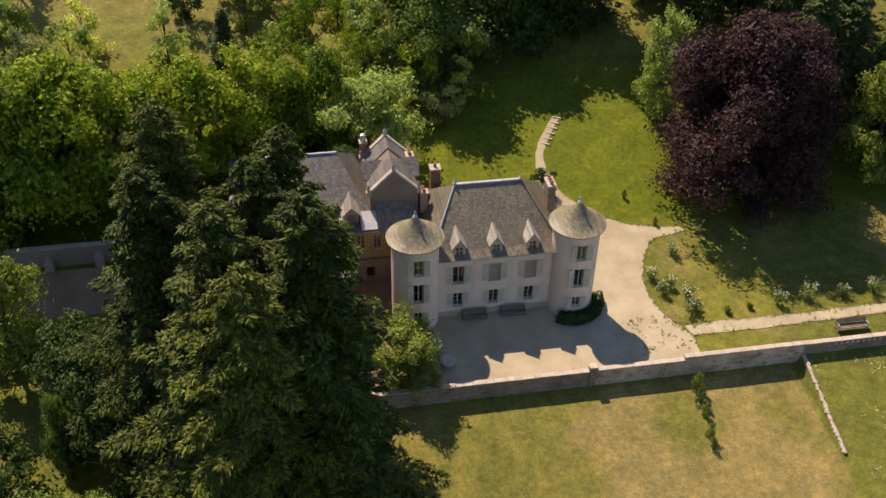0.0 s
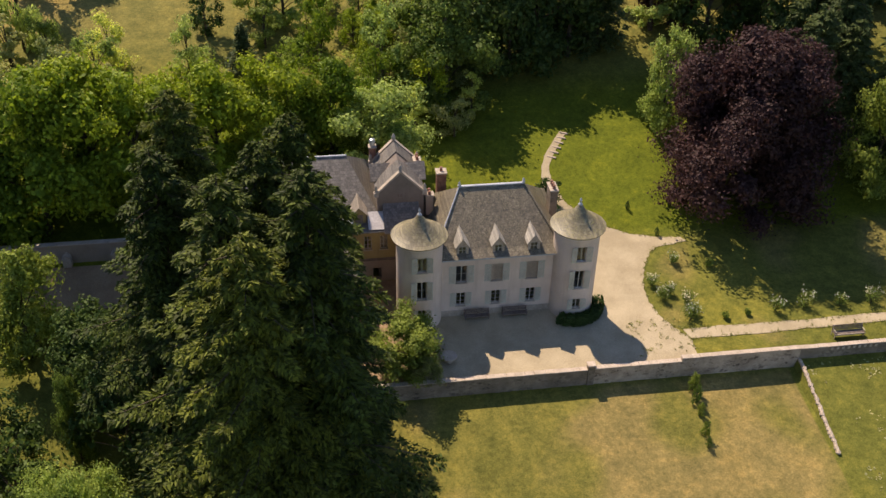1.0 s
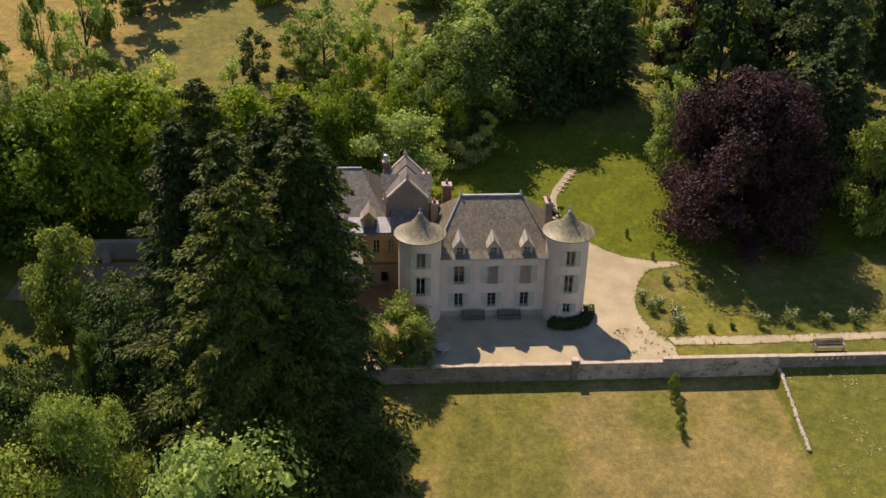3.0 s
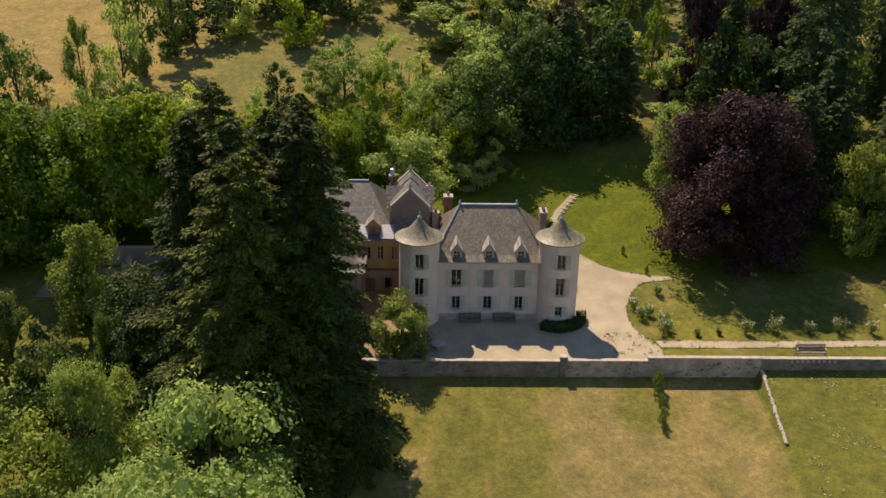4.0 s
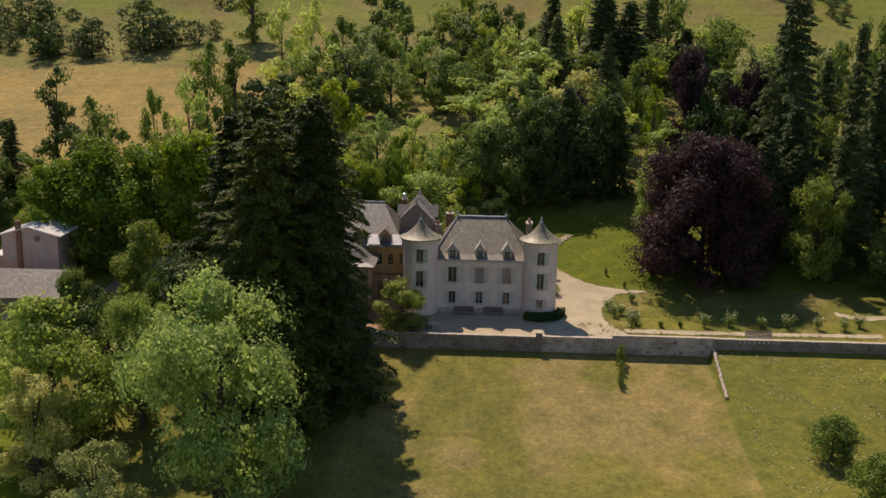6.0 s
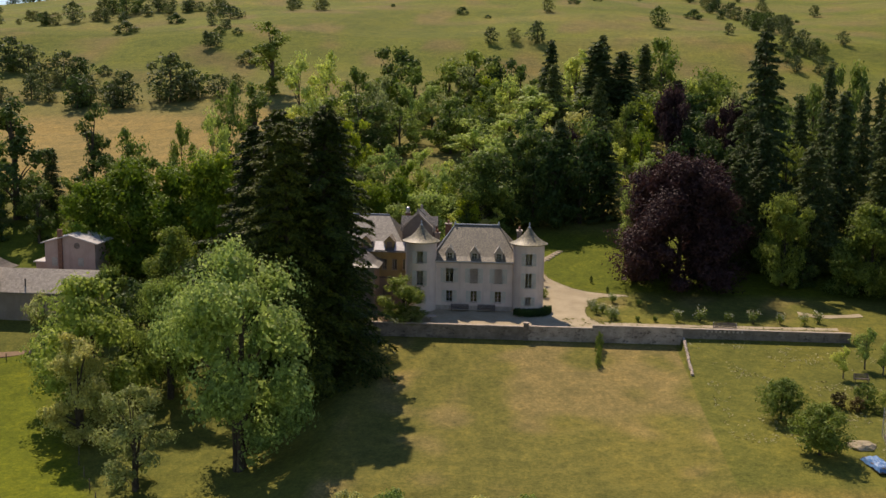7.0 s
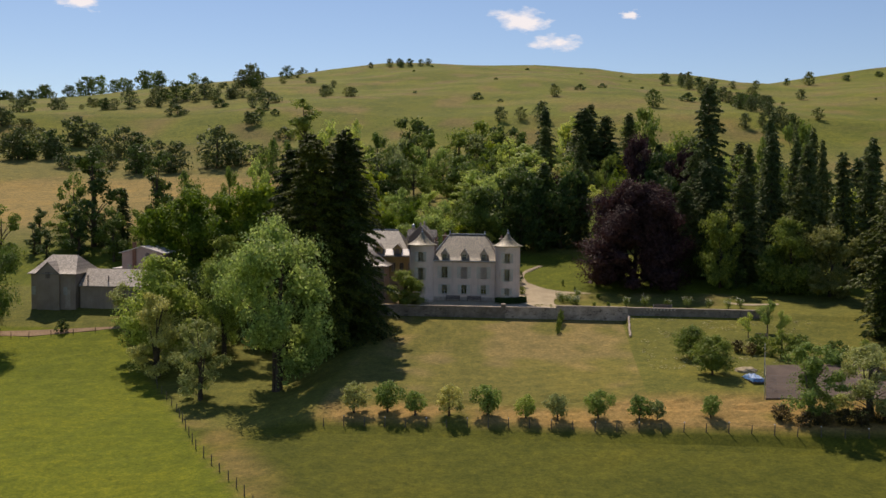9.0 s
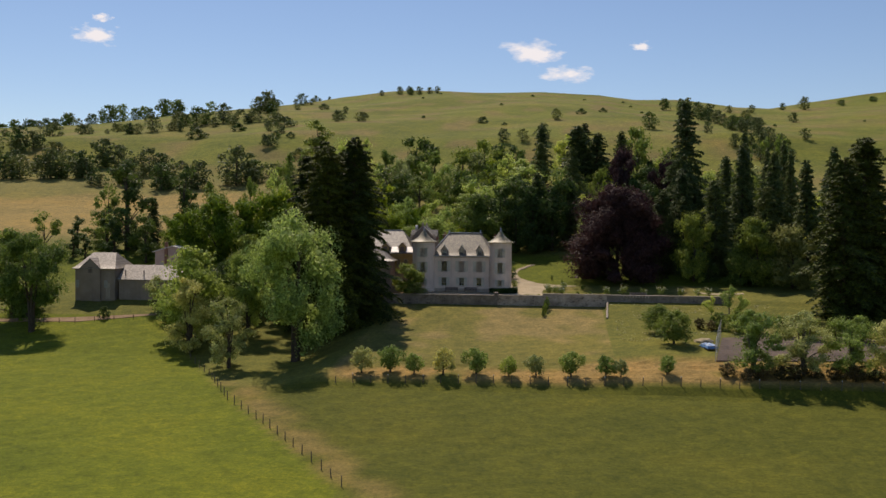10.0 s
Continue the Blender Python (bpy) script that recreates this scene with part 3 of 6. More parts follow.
# broadleaved trees below the firs
for sh, nat, x, y, zt, sp, lf, lb in (
        (BROAD_BIG[0], 22, -24.6, -43.7, 15.2, 0.84, LEAF_SILVER, "tall leafy ash with several stems by the fence"),
        (BROAD_BIG[1], 22, -38.4, -26.2, 8.5, 0.66, LEAF_WILLOW, "round green tree at the edge of the meadow"),
        (BROAD[1], 18, -47.4, -29.2, 9.6, 0.95, LEAF_WILLOW, "round green tree at the edge of the meadow"),
        (WILLOW[0], 14, -45.3, -38.2, 4.2, 0.95, LEAF_GREY, "olive-grey willow at the edge of the meadow"),
        (WILLOW[1], 14, -34.6, -49.2, 1.8, 0.95, LEAF_GREY, "olive-grey willow at the edge of the meadow"),
        (BROAD[1], 18, -47.8, 0.6, 11.6, 0.78, LEAF_MID, "young round tree on the grass by the drive"),
        (BROAD[2], 18, -40.1, -5.9, 8.4, 1.03, LEAF_DARK, "dense dark green tree near the firs"),
        (BROAD[0], 18, -53.4, -7.8, 6.9, 0.7, LEAF_MID, "round green tree by the drive"),
        (BROAD_BIG[0], 22, -81.4, -26.8, 11.1, 0.83, LEAF_MID, "large spreading tree beside the farm"),
        (BROAD[1], 18, -90.6, -17.6, 12.4, 0.92, LEAF_MID, "large spreading tree beside the farm"),
        (BROAD[1], 18, -0.1, 36.9, 21.7, 0.92, LEAF_MID, "broad dense tree at the top of the back lawn"),
        (BROAD[2], 18, -10.1, -7.1, 5.9, 1.48, LEAF_MID, "small spreading tree on the terrace by the tower"),
        (BROAD[2], 18, -8.8, -8.9, 2.2, 1.75, LEAF_OLIVE, "bushy shrub tumbling over the terrace wall"),
        (BROAD[2], 18, 27.5, 30, 17.8, 0.6, LEAF_ASH, "young rounded tree beside the copper beech"),
        (BROAD[1], 18, -15.6, 27.8, 17.5, 0.83, LEAF_LIME, "lime green tree behind the house"),
        (BROAD[0], 18, -10, 23.4, 15.8, 1.13, LEAF_ASH, "grey-green rounded tree behind the house"),
        (BROAD[0], 18, 50.4, 16.4, 17.4, 0.62, LEAF_MID, "bright green young tree beside the beech"),
        (BROAD[1], 18, 63.5, 13.4, 16.2, 0.84, LEAF_MID, "green tree at the end of the lawn"),
        (BROAD[2], 18, 60, 13.5, 10.8, 0.95, LEAF_MID, "dense dark tree at the end of the lawn"),
        (WOOD[1], 18, -47, -13.3, 5.7, 0.91, LEAF_DARK, "dense green tree in the grove below the drive"),
        (WOOD[2], 18, -54.9, -18.5, 3.5, 1.01, LEAF_DARK, "dense green tree in the grove below the drive"),
        (WOOD[0], 18, -44.3, -19.9, 6.3, 0.91, LEAF_DARK, "dense green tree in the grove below the drive"),
        (WOOD[1], 18, -36.2, -14.1, 8.3, 0.79, LEAF_DARK, "dense green tree in the grove below the drive"),
        (WOOD[2], 18, 53.5, 15.8, 7.2, 1.0, LEAF_DARK, "low dark tree at the end of the lawn"),
        (BROAD[0], 18, 70.4, 11, 14.8, 0.92, LEAF_OLIVE, "yellowing tree at the end of the lawn"),
        (BROAD[0], 18, -41.4, -12.4, 7.1, 0.33, LEAF_MID, "slim dark upright tree near the firs"),
        (ROUND[0], 9, 37.2, -34.5, 0.7, 1.15, LEAF_MID, "round dark walnut on the lawn"),
        (ROUND[1], 9, 38.9, -43.8, 0.5, 1.23, LEAF_MID, "round dark walnut on the lawn"),
):
    plant(sh, nat, x, y, top_at(x, y, zt), lf, "broadleaf_tree", lb, sp)
# lime avenue
for i, (x, y, zt) in enumerate(((-66.7, 17.7, 17.2), (-59.5, 17.8, 20.4), (-54, 17.8, 19), (-48.5, 18.7, 22), (-43.1, 22.4, 21.6), (-38.2, 22, 19.4), (-33.4, 24.1, 18.2), (-29.1, 25.5, 18.7), (-24.6, 26.2, 17.4), (-20.3, 26.7, 16.5))):
    plant(BROAD[i % 3], 18, x, y, top_at(x, y, zt), LEAF_LIME, "lime_tree", "tall yellow-green lime in a close row behind the drive", 0.86 + 0.08 * (i % 3))
# big conifers and cedar of the park's far edge
for sh, nat, x, y, zt, sp, lf in ((PARK_FIR[0], 30, 51.6, 39.7, 44.9, 0.8, LEAF_SPRUCE), (PARK_FIR[1], 30, 56.2, 21.9, 24.9, 1.07, LEAF_SPRUCE), (PARK_FIR[0], 30, 66.3, 19.9, 23.5, 1.04, LEAF_SPRUCE), (PARK_FIR[1], 30, 44, 25.5, 22.6, 1.22, LEAF_SPRUCE), (PARK_FIR[0], 30, 49.4, 28.6, 27, 0.97, LEAF_SPRUCE), (PARK_FIR[0], 30, 49.2, 25, 21.4, 1.1, LEAF_SPRUCE), (PARK_FIR[1], 30, 71.9, -21, 27, 1.07, LEAF_FIR), (PARK_FIR[0], 30, 77.8, -15.2, 31.2, 1.21, LEAF_FIR), (PARK_FIR[0], 30, 80.7, -0.9, 32.7, 1.13, LEAF_FIR), (SPRUCE[0], 26, 69.9, 28.4, 31.6, 0.85, LEAF_SPRUCE), (SPRUCE[1], 26, 78.1, 28.8, 29.8, 0.89, LEAF_SPRUCE), (SPRUCE[0], 26, 84.5, 32.3, 33, 0.9, LEAF_SPRUCE), (SPRUCE[1], 26, 63.8, 33.9, 33.9, 0.87, LEAF_SPRUCE), (SPRUCE[1], 26, 26.6, 110.8, 45.6, 1.62, LEAF_SPRUCE), (SPRUCE[0], 26, 32.3, 110.6, 43.4, 1.62, LEAF_SPRUCE), (SPRUCE[0], 26, 15.8, 99.5, 39.6, 1.14, LEAF_SPRUCE)):
    plant(sh, nat, x, y, top_at(x, y, zt), lf, "conifer", "tall dark conifer at the edge of the park", sp)
# woods behind


def wood(n, xr, yr, hr, kinds, gap, label, keep=lambda x, y: True):
    tries = 0
    made = 0
    while made < n and tries < n * 30:
        tries += 1
        x, y = rw.uniform(*xr), rw.uniform(*yr)
        if not keep(x, y) or any((x - a) ** 2 + (y - b) ** 2 < gap * gap for a, b in placed):
            continue
        placed.append((x, y))
        made += 1
        shape, nat, leaf, sp = rw.choice(kinds)
        plant(shape, nat, x, y, rw.uniform(*hr), leaf, "woodland_tree", label, sp * rw.uniform(0.85, 1.15))


NEAR_KINDS = [(WOOD[0], 18, LEAF_MID, 0.85), (WOOD[1], 18, LEAF_DARK, 0.8), (COLUMN[0], 20, LEAF_MID, 1.2), (COLUMN[1], 20, LEAF_ASH, 1.2), (SPRUCE[0], 26, LEAF_SPRUCE, 1.3), (WOOD[2], 18, LEAF_DARK, 0.85), (WOOD[0], 18, LEAF_ASH, 0.75), (WOOD[1], 18, LEAF_LIME, 0.7), (SPRUCE[1], 26, LEAF_SPRUCE, 1.3)]
FAR_KINDS = [(FAR_BROAD[0], 16, LEAF_MID, 1), (FAR_BROAD[1], 16, LEAF_DARK, 1), (FAR_BROAD[2], 16, LEAF_MID, 1.1), (FAR_FIR[0], 26, LEAF_SPRUCE, 1.3), (FAR_BROAD[1], 16, LEAF_ASH, 0.9), (FAR_BROAD[0], 16, LEAF_LIME, 0.9), (FAR_BROAD[2], 16, LEAF_ASH, 1), (FAR_BROAD[1], 16, LEAF_GREY, 0.9), (FAR_FIR[0], 26, LEAF_SPRUCE, 1.5), (FAR_BROAD[0], 16, LEAF_DARK, 1.1)]
# edge of the wood above the garden
for i, (x, y, h, k) in enumerate(((-8.0, 41.0, 11.6, 6), (-3.6, 43.8, 14.2, 2), (0.8, 45.3, 16.8, 3), (5.7, 45.5, 17.8, 5), (9.9, 43.8, 15.1, 1), (14.2, 46.0, 17.8, 5), (19.1, 46.9, 17.8, 5), (23.8, 49.2, 18.5, 4), (-1.0, 54.4, 17.2, 3), (3.0, 53.5, 14.6, 6), (9.3, 50.8, 18.3, 2), (14.5, 52.4, 19.1, 4), (19.8, 52.8, 18.3, 0), (40.1, 48.9, 17.8, 1), (45.9, 47.1, 17.0, 5))):
    shape, nat, leaf, sp = NEAR_KINDS[k]
    placed.append((x, y))
    plant(shape, nat, x, y, h, leaf, "woodland_tree", "tall tree at the shady edge of the wood", sp)
# trees of the wood that stand out singly: tip height and width of the crown
SHAPES = {"WOOD": (WOOD, 18, 14.0), "FAR": (FAR_BROAD, 16, 13.6), "COLUMN": (COLUMN, 20, 6.8), "SPRUCE": (SPRUCE, 26, 9.2), "PARK_FIR": (PARK_FIR, 30, 14.0)}
for i, (kind, x, y, zt, wide, leaf) in enumerate((
        ("WOOD", -52.7, 125, 41.6, 10.2, LEAF_ASH),
        ("WOOD", -46, 130, 42.7, 9.2, LEAF_ASH),
        ("WOOD", -37.7, 128, 38.7, 9.9, LEAF_MID),
        ("FAR", -30.1, 148, 46.3, 14.9, LEAF_DARK),
        ("FAR", -22.2, 135, 40.5, 11.7, LEAF_MID),
        ("WOOD", -28.3, 112, 36.5, 10.2, LEAF_GREY),
        ("WOOD", -33.2, 104, 31.4, 15.8, LEAF_DARK),
        ("WOOD", -22.3, 100, 28.6, 11.1, LEAF_MID),
        ("WOOD", -21.1, 114, 34.2, 6.5, LEAF_ASH),
        ("WOOD", -12.6, 112, 31.9, 5.8, LEAF_GREY),
        ("FAR", -12.6, 140, 41.1, 12.7, LEAF_MID),
        ("FAR", -5.7, 155, 45.2, 14.2, LEAF_MID),
        ("FAR", 1.4, 150, 43.7, 12.3, LEAF_DARK),
        ("FAR", 7.8, 145, 41.6, 9.5, LEAF_MID),
        ("WOOD", -0.6, 122, 35.1, 9.5, LEAF_MID),
        ("WOOD", 5.2, 116, 36.5, 8.6, LEAF_ASH),
        ("SPRUCE", 15.2, 118, 46.4, 8.8, LEAF_SPRUCE),
        ("COLUMN", 22.9, 128, 44.6, 7.8, LEAF_ASH),
        ("SPRUCE", 29.2, 130, 48.4, 10.8, LEAF_SPRUCE),
        ("SPRUCE", 42.6, 140, 46.7, 8.9, LEAF_SPRUCE),
        ("FAR", 48.8, 150, 49.3, 13.3, LEAF_MID),
        ("WOOD", 58.5, 130, 39.3, 14.1, LEAF_MID),
        ("WOOD", 61.5, 108, 33.6, 9.3, LEAF_GREY),
        ("COLUMN", 9.6, 100, 34.7, 11.4, LEAF_ASH),
        ("COLUMN", -3, 84, 26.6, 11, LEAF_WILLOW),
        ("COLUMN", 3.9, 88, 27.6, 7, LEAF_ASH),
        ("COLUMN", 13.4, 94, 30.8, 7.4, LEAF_ASH),
        ("WOOD", 17.8, 70, 25.2, 7.5, LEAF_COPPER),
        ("COLUMN", 22.1, 98, 32.2, 7.3, LEAF_MID),
        ("WOOD", 32.3, 90, 31, 7.8, LEAF_MID),
        ("PARK_FIR", 25.3, 80, 36.7, 8.4, LEAF_SPRUCE),
        ("WOOD", 33.2, 70, 26.2, 5.5, LEAF_LIME),
        ("SPRUCE", 69.7, 58, 39.3, 6.7, LEAF_SPRUCE),
        ("FAR", 84.3, 92, 41.9, 9.2, LEAF_MID),
        ("SPRUCE", 72, 48, 34.2, 6.1, LEAF_SPRUCE),
        ("SPRUCE", 79.3, 58, 36.6, 6, LEAF_SPRUCE),
        ("SPRUCE", 77.8, 44, 33.2, 5.4, LEAF_SPRUCE),
        ("FAR", 72.4, 80, 37.1, 8.4, LEAF_MID),
        ("SPRUCE", 65.8, 66, 33.2, 6.8, LEAF_SPRUCE),
        ("COLUMN", -91.9, 41, 30.6, 9.8, LEAF_DARK),
        ("COLUMN", -80.2, 50, 29.5, 5.9, LEAF_DARK),
        ("SPRUCE", -86.2, 44, 20.5, 5.8, LEAF_SPRUCE),
        ("WOOD", -99.6, 46, 23.2, 7.8, LEAF_MID),
        ("WOOD", -96, 38, 15.7, 8.8, LEAF_MID),
        ("WOOD", -78.3, 36, 15.6, 7.2, LEAF_MID),
        ("COLUMN", -74.6, 46, 19.4, 6.9, LEAF_MID),
        ("WOOD", -69.6, 45, 24.2, 8.1, LEAF_MID),
        ("WOOD", -61.3, 50, 25.8, 5.7, LEAF_MID),
        ("WOOD", -56.3, 54, 27.4, 7, LEAF_ASH),
        ("WOOD", -57, 70, 33.4, 8.6, LEAF_MID),
        ("COLUMN", -69.7, 165, 53.3, 10, LEAF_MID),
        ("COLUMN", -53.6, 80, 34.3, 7, LEAF_MID),
        ("WOOD", -20.6, 58, 21.1, 8.2, LEAF_ASH),
        ("WOOD", -14.2, 62, 20.8, 7, LEAF_ASH),
        ("WOOD", -9.8, 56, 17.8, 4.9, LEAF_ASH),
        ("WOOD", -24.6, 60, 18.7, 6.5, LEAF_MID),
        ("WOOD", -15.8, 48, 19, 5.4, LEAF_LIME),
)):
    shapes, native, crown_width = SHAPES[kind]
    h = top_at(x, y, zt)
    placed.append((x, y))
    plant(shapes[i % len(shapes)], native, x, y, h, leaf, "woodland_tree", "tall conifer rising from the mixed wood" if leaf is LEAF_SPRUCE else "leafy tree standing out of the mixed wood", wide / (crown_width * h / native))
wood(20, (6, 92), (46, 80), (12, 17), NEAR_KINDS, 7.5, "tree of the mixed wood behind the house")
wood(18, (-75, -39), (28, 50), (7, 10), [(WOOD[0], 18, LEAF_ASH, 0.9), (WOOD[1], 18, LEAF_GREY, 0.9), (WOOD[2], 18, LEAF_MID, 0.9), (COLUMN[0], 20, LEAF_GREY, 1.2)], 5, "grey-green tree in the scrub behind the limes")
wood(24, (-20, 3), (30, 62), (5, 9), [(WOOD[0], 18, LEAF_ASH, 0.9), (WOOD[1], 18, LEAF_LIME, 0.9), (WOOD[2], 18, LEAF_GREY, 0.9), (COLUMN[0], 20, LEAF_ASH, 1.2)], 4.5, "young light green tree behind the house")
wood(4, (-34, -22), (44, 60), (6, 9), NEAR_KINDS, 5, "young tree in the clearing behind the house")
wood(46, (-34, 85), (84, 150), (10, 15), FAR_KINDS, 7, "tree of the mixed wood on the slope", lambda x, y: not (-30 < x < -4 and y < 98))
wood(8, (-52, -34), (84, 118), (9, 13), FAR_KINDS, 7, "tree of the wood on the slope")
wood(14, (-108, -60), (26, 50), (7, 12), [(COLUMN[0], 20, LEAF_MID, 1.2), (COLUMN[1], 20, LEAF_DARK, 1.2), (WOOD[0], 18, LEAF_MID, 0.8)], 6, "slender tree beyond the drive")
wood(26, (84, 190), (12, 130), (13, 19), FAR_KINDS, 8, "tree of the mixed wood beyond the park")
wood(22, (-400, -240), (490, 535), (8, 15), [(HILL_BROAD[1], 16, LEAF_MID, 1.1), (HILL_BROAD[2], 16, LEAF_DARK, 1.1)], 9, "tree of the wooded ridge")
# hedgerow trees and bushes on the hill
HILL_LEFT = ((-230.8, 206.5, 10.0), (-219.7, 217.2, 11.5), (-215.9, 221.5, 8.3), (-181.0, 273.1, 8.9), (-191.1, 268.9, 4.6), (-164.3, 290.6, 10.3), (-153.7, 300.9, 10.3), (-138.3, 301.3, 5.6), (-143.6, 350.4, 13.0), (-147.1, 441.4, 8.1), (-161.0, 539.3, 4.7), (-91.2, 506.6, 5.9), (-84.4, 507.5, 5.9), (-76.3, 502.8, 5.9), (-69.2, 506.6, 5.2), (-64.5, 512.9, 5.2), (-166.7, 274.2, 5.3), (-134.5, 268.2, 4.1), (-106.9, 236.4, 2.8), (-100.1, 236.3, 2.3), (-180.1, 168.7, 12.3), (-169.0, 172.3, 11.2), (-172.4, 199.6, 12.0), (-145.5, 159.6, 8.1), (-145.0, 183.1, 10.8), (-126.7, 150.4, 10.1), (-113.8, 153.7, 10.7), (-100.4, 158.2, 15.2), (-208.8, 193.3, 7.7), (-199.1, 168.1, 10.0))
HILL_RIGHT = ((20.9, 307.6, 6.2), (34.7, 341.2, 3.2), (47.3, 360.9, 2.6), (64.7, 271.9, 8.4), (179.7, 452.2, 8.3), (147.3, 340.7, 5.7), (127.8, 237.0, 5.0), (-17.1, 310.7, 3.2), (-3.0, 235.1, 6.1), (5.8, 237.2, 5.5), (14.8, 237.4, 7.9), (90.2, 440.7, 7.7), (99.5, 403.9, 6.8), (100.5, 356.1, 7.7), (105.1, 326.5, 7.4), (101.5, 263.1, 7.3), (121.1, 334.8, 7.5), (109.4, 246.4, 7.2), (111.1, 229.6, 6.7), (114.4, 223.6, 5.7), (95.4, 220.2, 5.9), (137.5, 402.9, 5.0), (123.5, 397.8, 4.6), (165.6, 449.9, 4.7), (213.3, 489.7, 3.7), (235.2, 495.2, 3.7), (87.7, 246.4, 4.5), (85.5, 309.9, 4.3))
for i, (x, y, h) in enumerate(HILL_LEFT + HILL_RIGHT):
    if h > 4.3:
        plant(HILL_BROAD[i % 3], 16, x, y, h, LEAF_DARK if i % 4 == 1 else LEAF_HILL, "hill_tree", "round dark tree standing on the dry hillside", 1.05)
        for k in range(3 if x < -85 else 0):
            a, b = x + rw.uniform(-15, 15), y + rw.uniform(-8, 9)
            plant(HILL_BROAD[(i + k) % 3], 16, a, b, h * rw.uniform(0.45, 0.8), LEAF_DARK if k == 1 else LEAF_HILL, "hill_tree", "lower tree in a clump on the dry hillside", 1.25)
    else:
        plant(FAR_BUSH[0], 4, x, y, h, LEAF_DARK, "hill_bush", "low dark bush on the dry hillside", 1.1, category="bush")
wood(44, (86, 126), (190, 470), (3.5, 6.5), [(HILL_BROAD[1], 16, LEAF_HILL, 1.1), (HILL_BROAD[2], 16, LEAF_DARK, 1.1)], 4, "tree in the wooded gully of the hill", lambda x, y: abs(x - 110 + 0.04 * (y - 230)) < 9)
wood(40, (-300, -80), (165, 400), (2.5, 6), [(FAR_BUSH[0], 4, LEAF_HILL, 1.1), (HILL_BROAD[0], 16, LEAF_HILL, 1.1), (FAR_BUSH[0], 4, LEAF_HILL, 1.2)], 8, "bush on the dry hillside")
wood(14, (-90, 220), (290, 500), (0.8, 1.6), [(FAR_BUSH[0], 4, LEAF_DARK, 1.3)], 18, "low bush on the dry hillside")

# ---- materials of the house ----
def slate_mat(name, a, b, moss, amount=0.6):
    k = Mat(name, 0.52, 0, 0.5)
    br = k.n.new("ShaderNodeTexBrick")
    mp = k.n.new("ShaderNodeMapping")
    mp.inputs["Rotation"].default_value = (radians(90), 0, 0)
    k.l.new(k.co, mp.inputs["Vector"])
    k.l.new(mp.outputs[0], br.inputs["Vector"])
    br.inputs["Scale"].default_value = 1.0
    br.inputs["Brick Width"].default_value, br.inputs["Row Height"].default_value, br.inputs["Mortar Size"].default_value = 0.3, 0.2, 0.012
    br.inputs["Color1"].default_value, br.inputs["Color2"].default_value, br.inputs["Mortar"].default_value = (0.5, 0.5, 0.5, 1), (1.5, 1.46, 1.38, 1), (0.4, 0.4, 0.4, 1)
    c = k.ramp(k.noise(6.5, 8, 0.85), (0.36, a), (0.64, b))
    c = k.mix(c, br.outputs["Color"], 0.65, "MULTIPLY")
    c = k.mix(c, moss, k.mix((0, 0, 0), k.ramp(k.noise(8.0, 8, 0.85), (0.5, (0, 0, 0)), (0.6, (1, 1, 1))), k.ramp(k.noise(0.35, 3), (0.3, (0.15, 0.15, 0.15)), (0.6, (amount, amount, amount)))))
    c = k.mix(c, k.ramp(k.noise(2.0, 5, 0.7, (1, 1, 0.12)), (0.35, (0.75, 0.74, 0.72)), (0.65, (1.15, 1.15, 1.15))), 0.7, "MULTIPLY")
    return k.color(c).bump(br.outputs["Fac"], 0.35, 0.02).m


def plaster_mat(name, a, b, stain):
    k = Mat(name, 0.9, 0, 0.2)
    c = k.ramp(k.noise(0.5, 6, 0.65), (0.3, a), (0.7, b))
    streak = k.noise(1.2, 5, 0.7, (1, 1, 0.1))
    c = k.mix(c, stain, k.ramp(streak, (0.52, (0, 0, 0)), (0.75, (0.55, 0.55, 0.55))))
    f = k.noise(14, 4)
    c = k.mix(c, k.ramp(f, (0.3, (0.88, 0.88, 0.88)), (0.7, (1.08, 1.08, 1.08))), 0.6, "MULTIPLY")
    return k.color(c).bump(f, 0.15, 0.01).m


def rubble_mat(name, a, b, joint, scale=2.6, bare=0.5):
    """Rubble under worn lime plaster; bare: how much stone shows."""
    k = Mat(name, 0.95, 0, 0.2)
    mp = k.n.new("ShaderNodeMapping")
    mp.inputs["Scale"].default_value = (0.75, 0.75, 1.3)
    k.l.new(k.co, mp.inputs["Vector"])
    vo = k.n.new("ShaderNodeTexVoronoi")
    ed = k.n.new("ShaderNodeTexVoronoi")
    ed.feature = "DISTANCE_TO_EDGE"
    for t in (vo, ed):
        t.inputs["Scale"].default_value = scale
        k.l.new(mp.outputs[0], t.inputs["Vector"])
    sep = k.n.new("ShaderNodeSeparateColor")
    k.l.new(vo.outputs["Color"], sep.inputs[0])
    c = k.ramp(sep.outputs[0], (0.1, a), (0.9, b))
    c = k.mix(joint, c, k.ramp(ed.outputs["Distance"], (0.02, (0, 0, 0)), (0.09, (1, 1, 1))))
    lo = 0.68 - 0.32 * bare
    c = k.mix(joint, c, k.ramp(k.noise(0.9, 8, 0.8, (0.6, 1, 1.2)), (lo - 0.05, (0, 0, 0)), (lo + 0.05, (1, 1, 1))))
    c = k.mix(c, k.ramp(k.noise(0.45, 7, 0.75), (0.35, (0.55, 0.53, 0.5)), (0.65, (1.2, 1.2, 1.2))), 0.8, "MULTIPLY")
    return k.color(c).bump(ed.outputs["Distance"], 0.5, 0.05).m


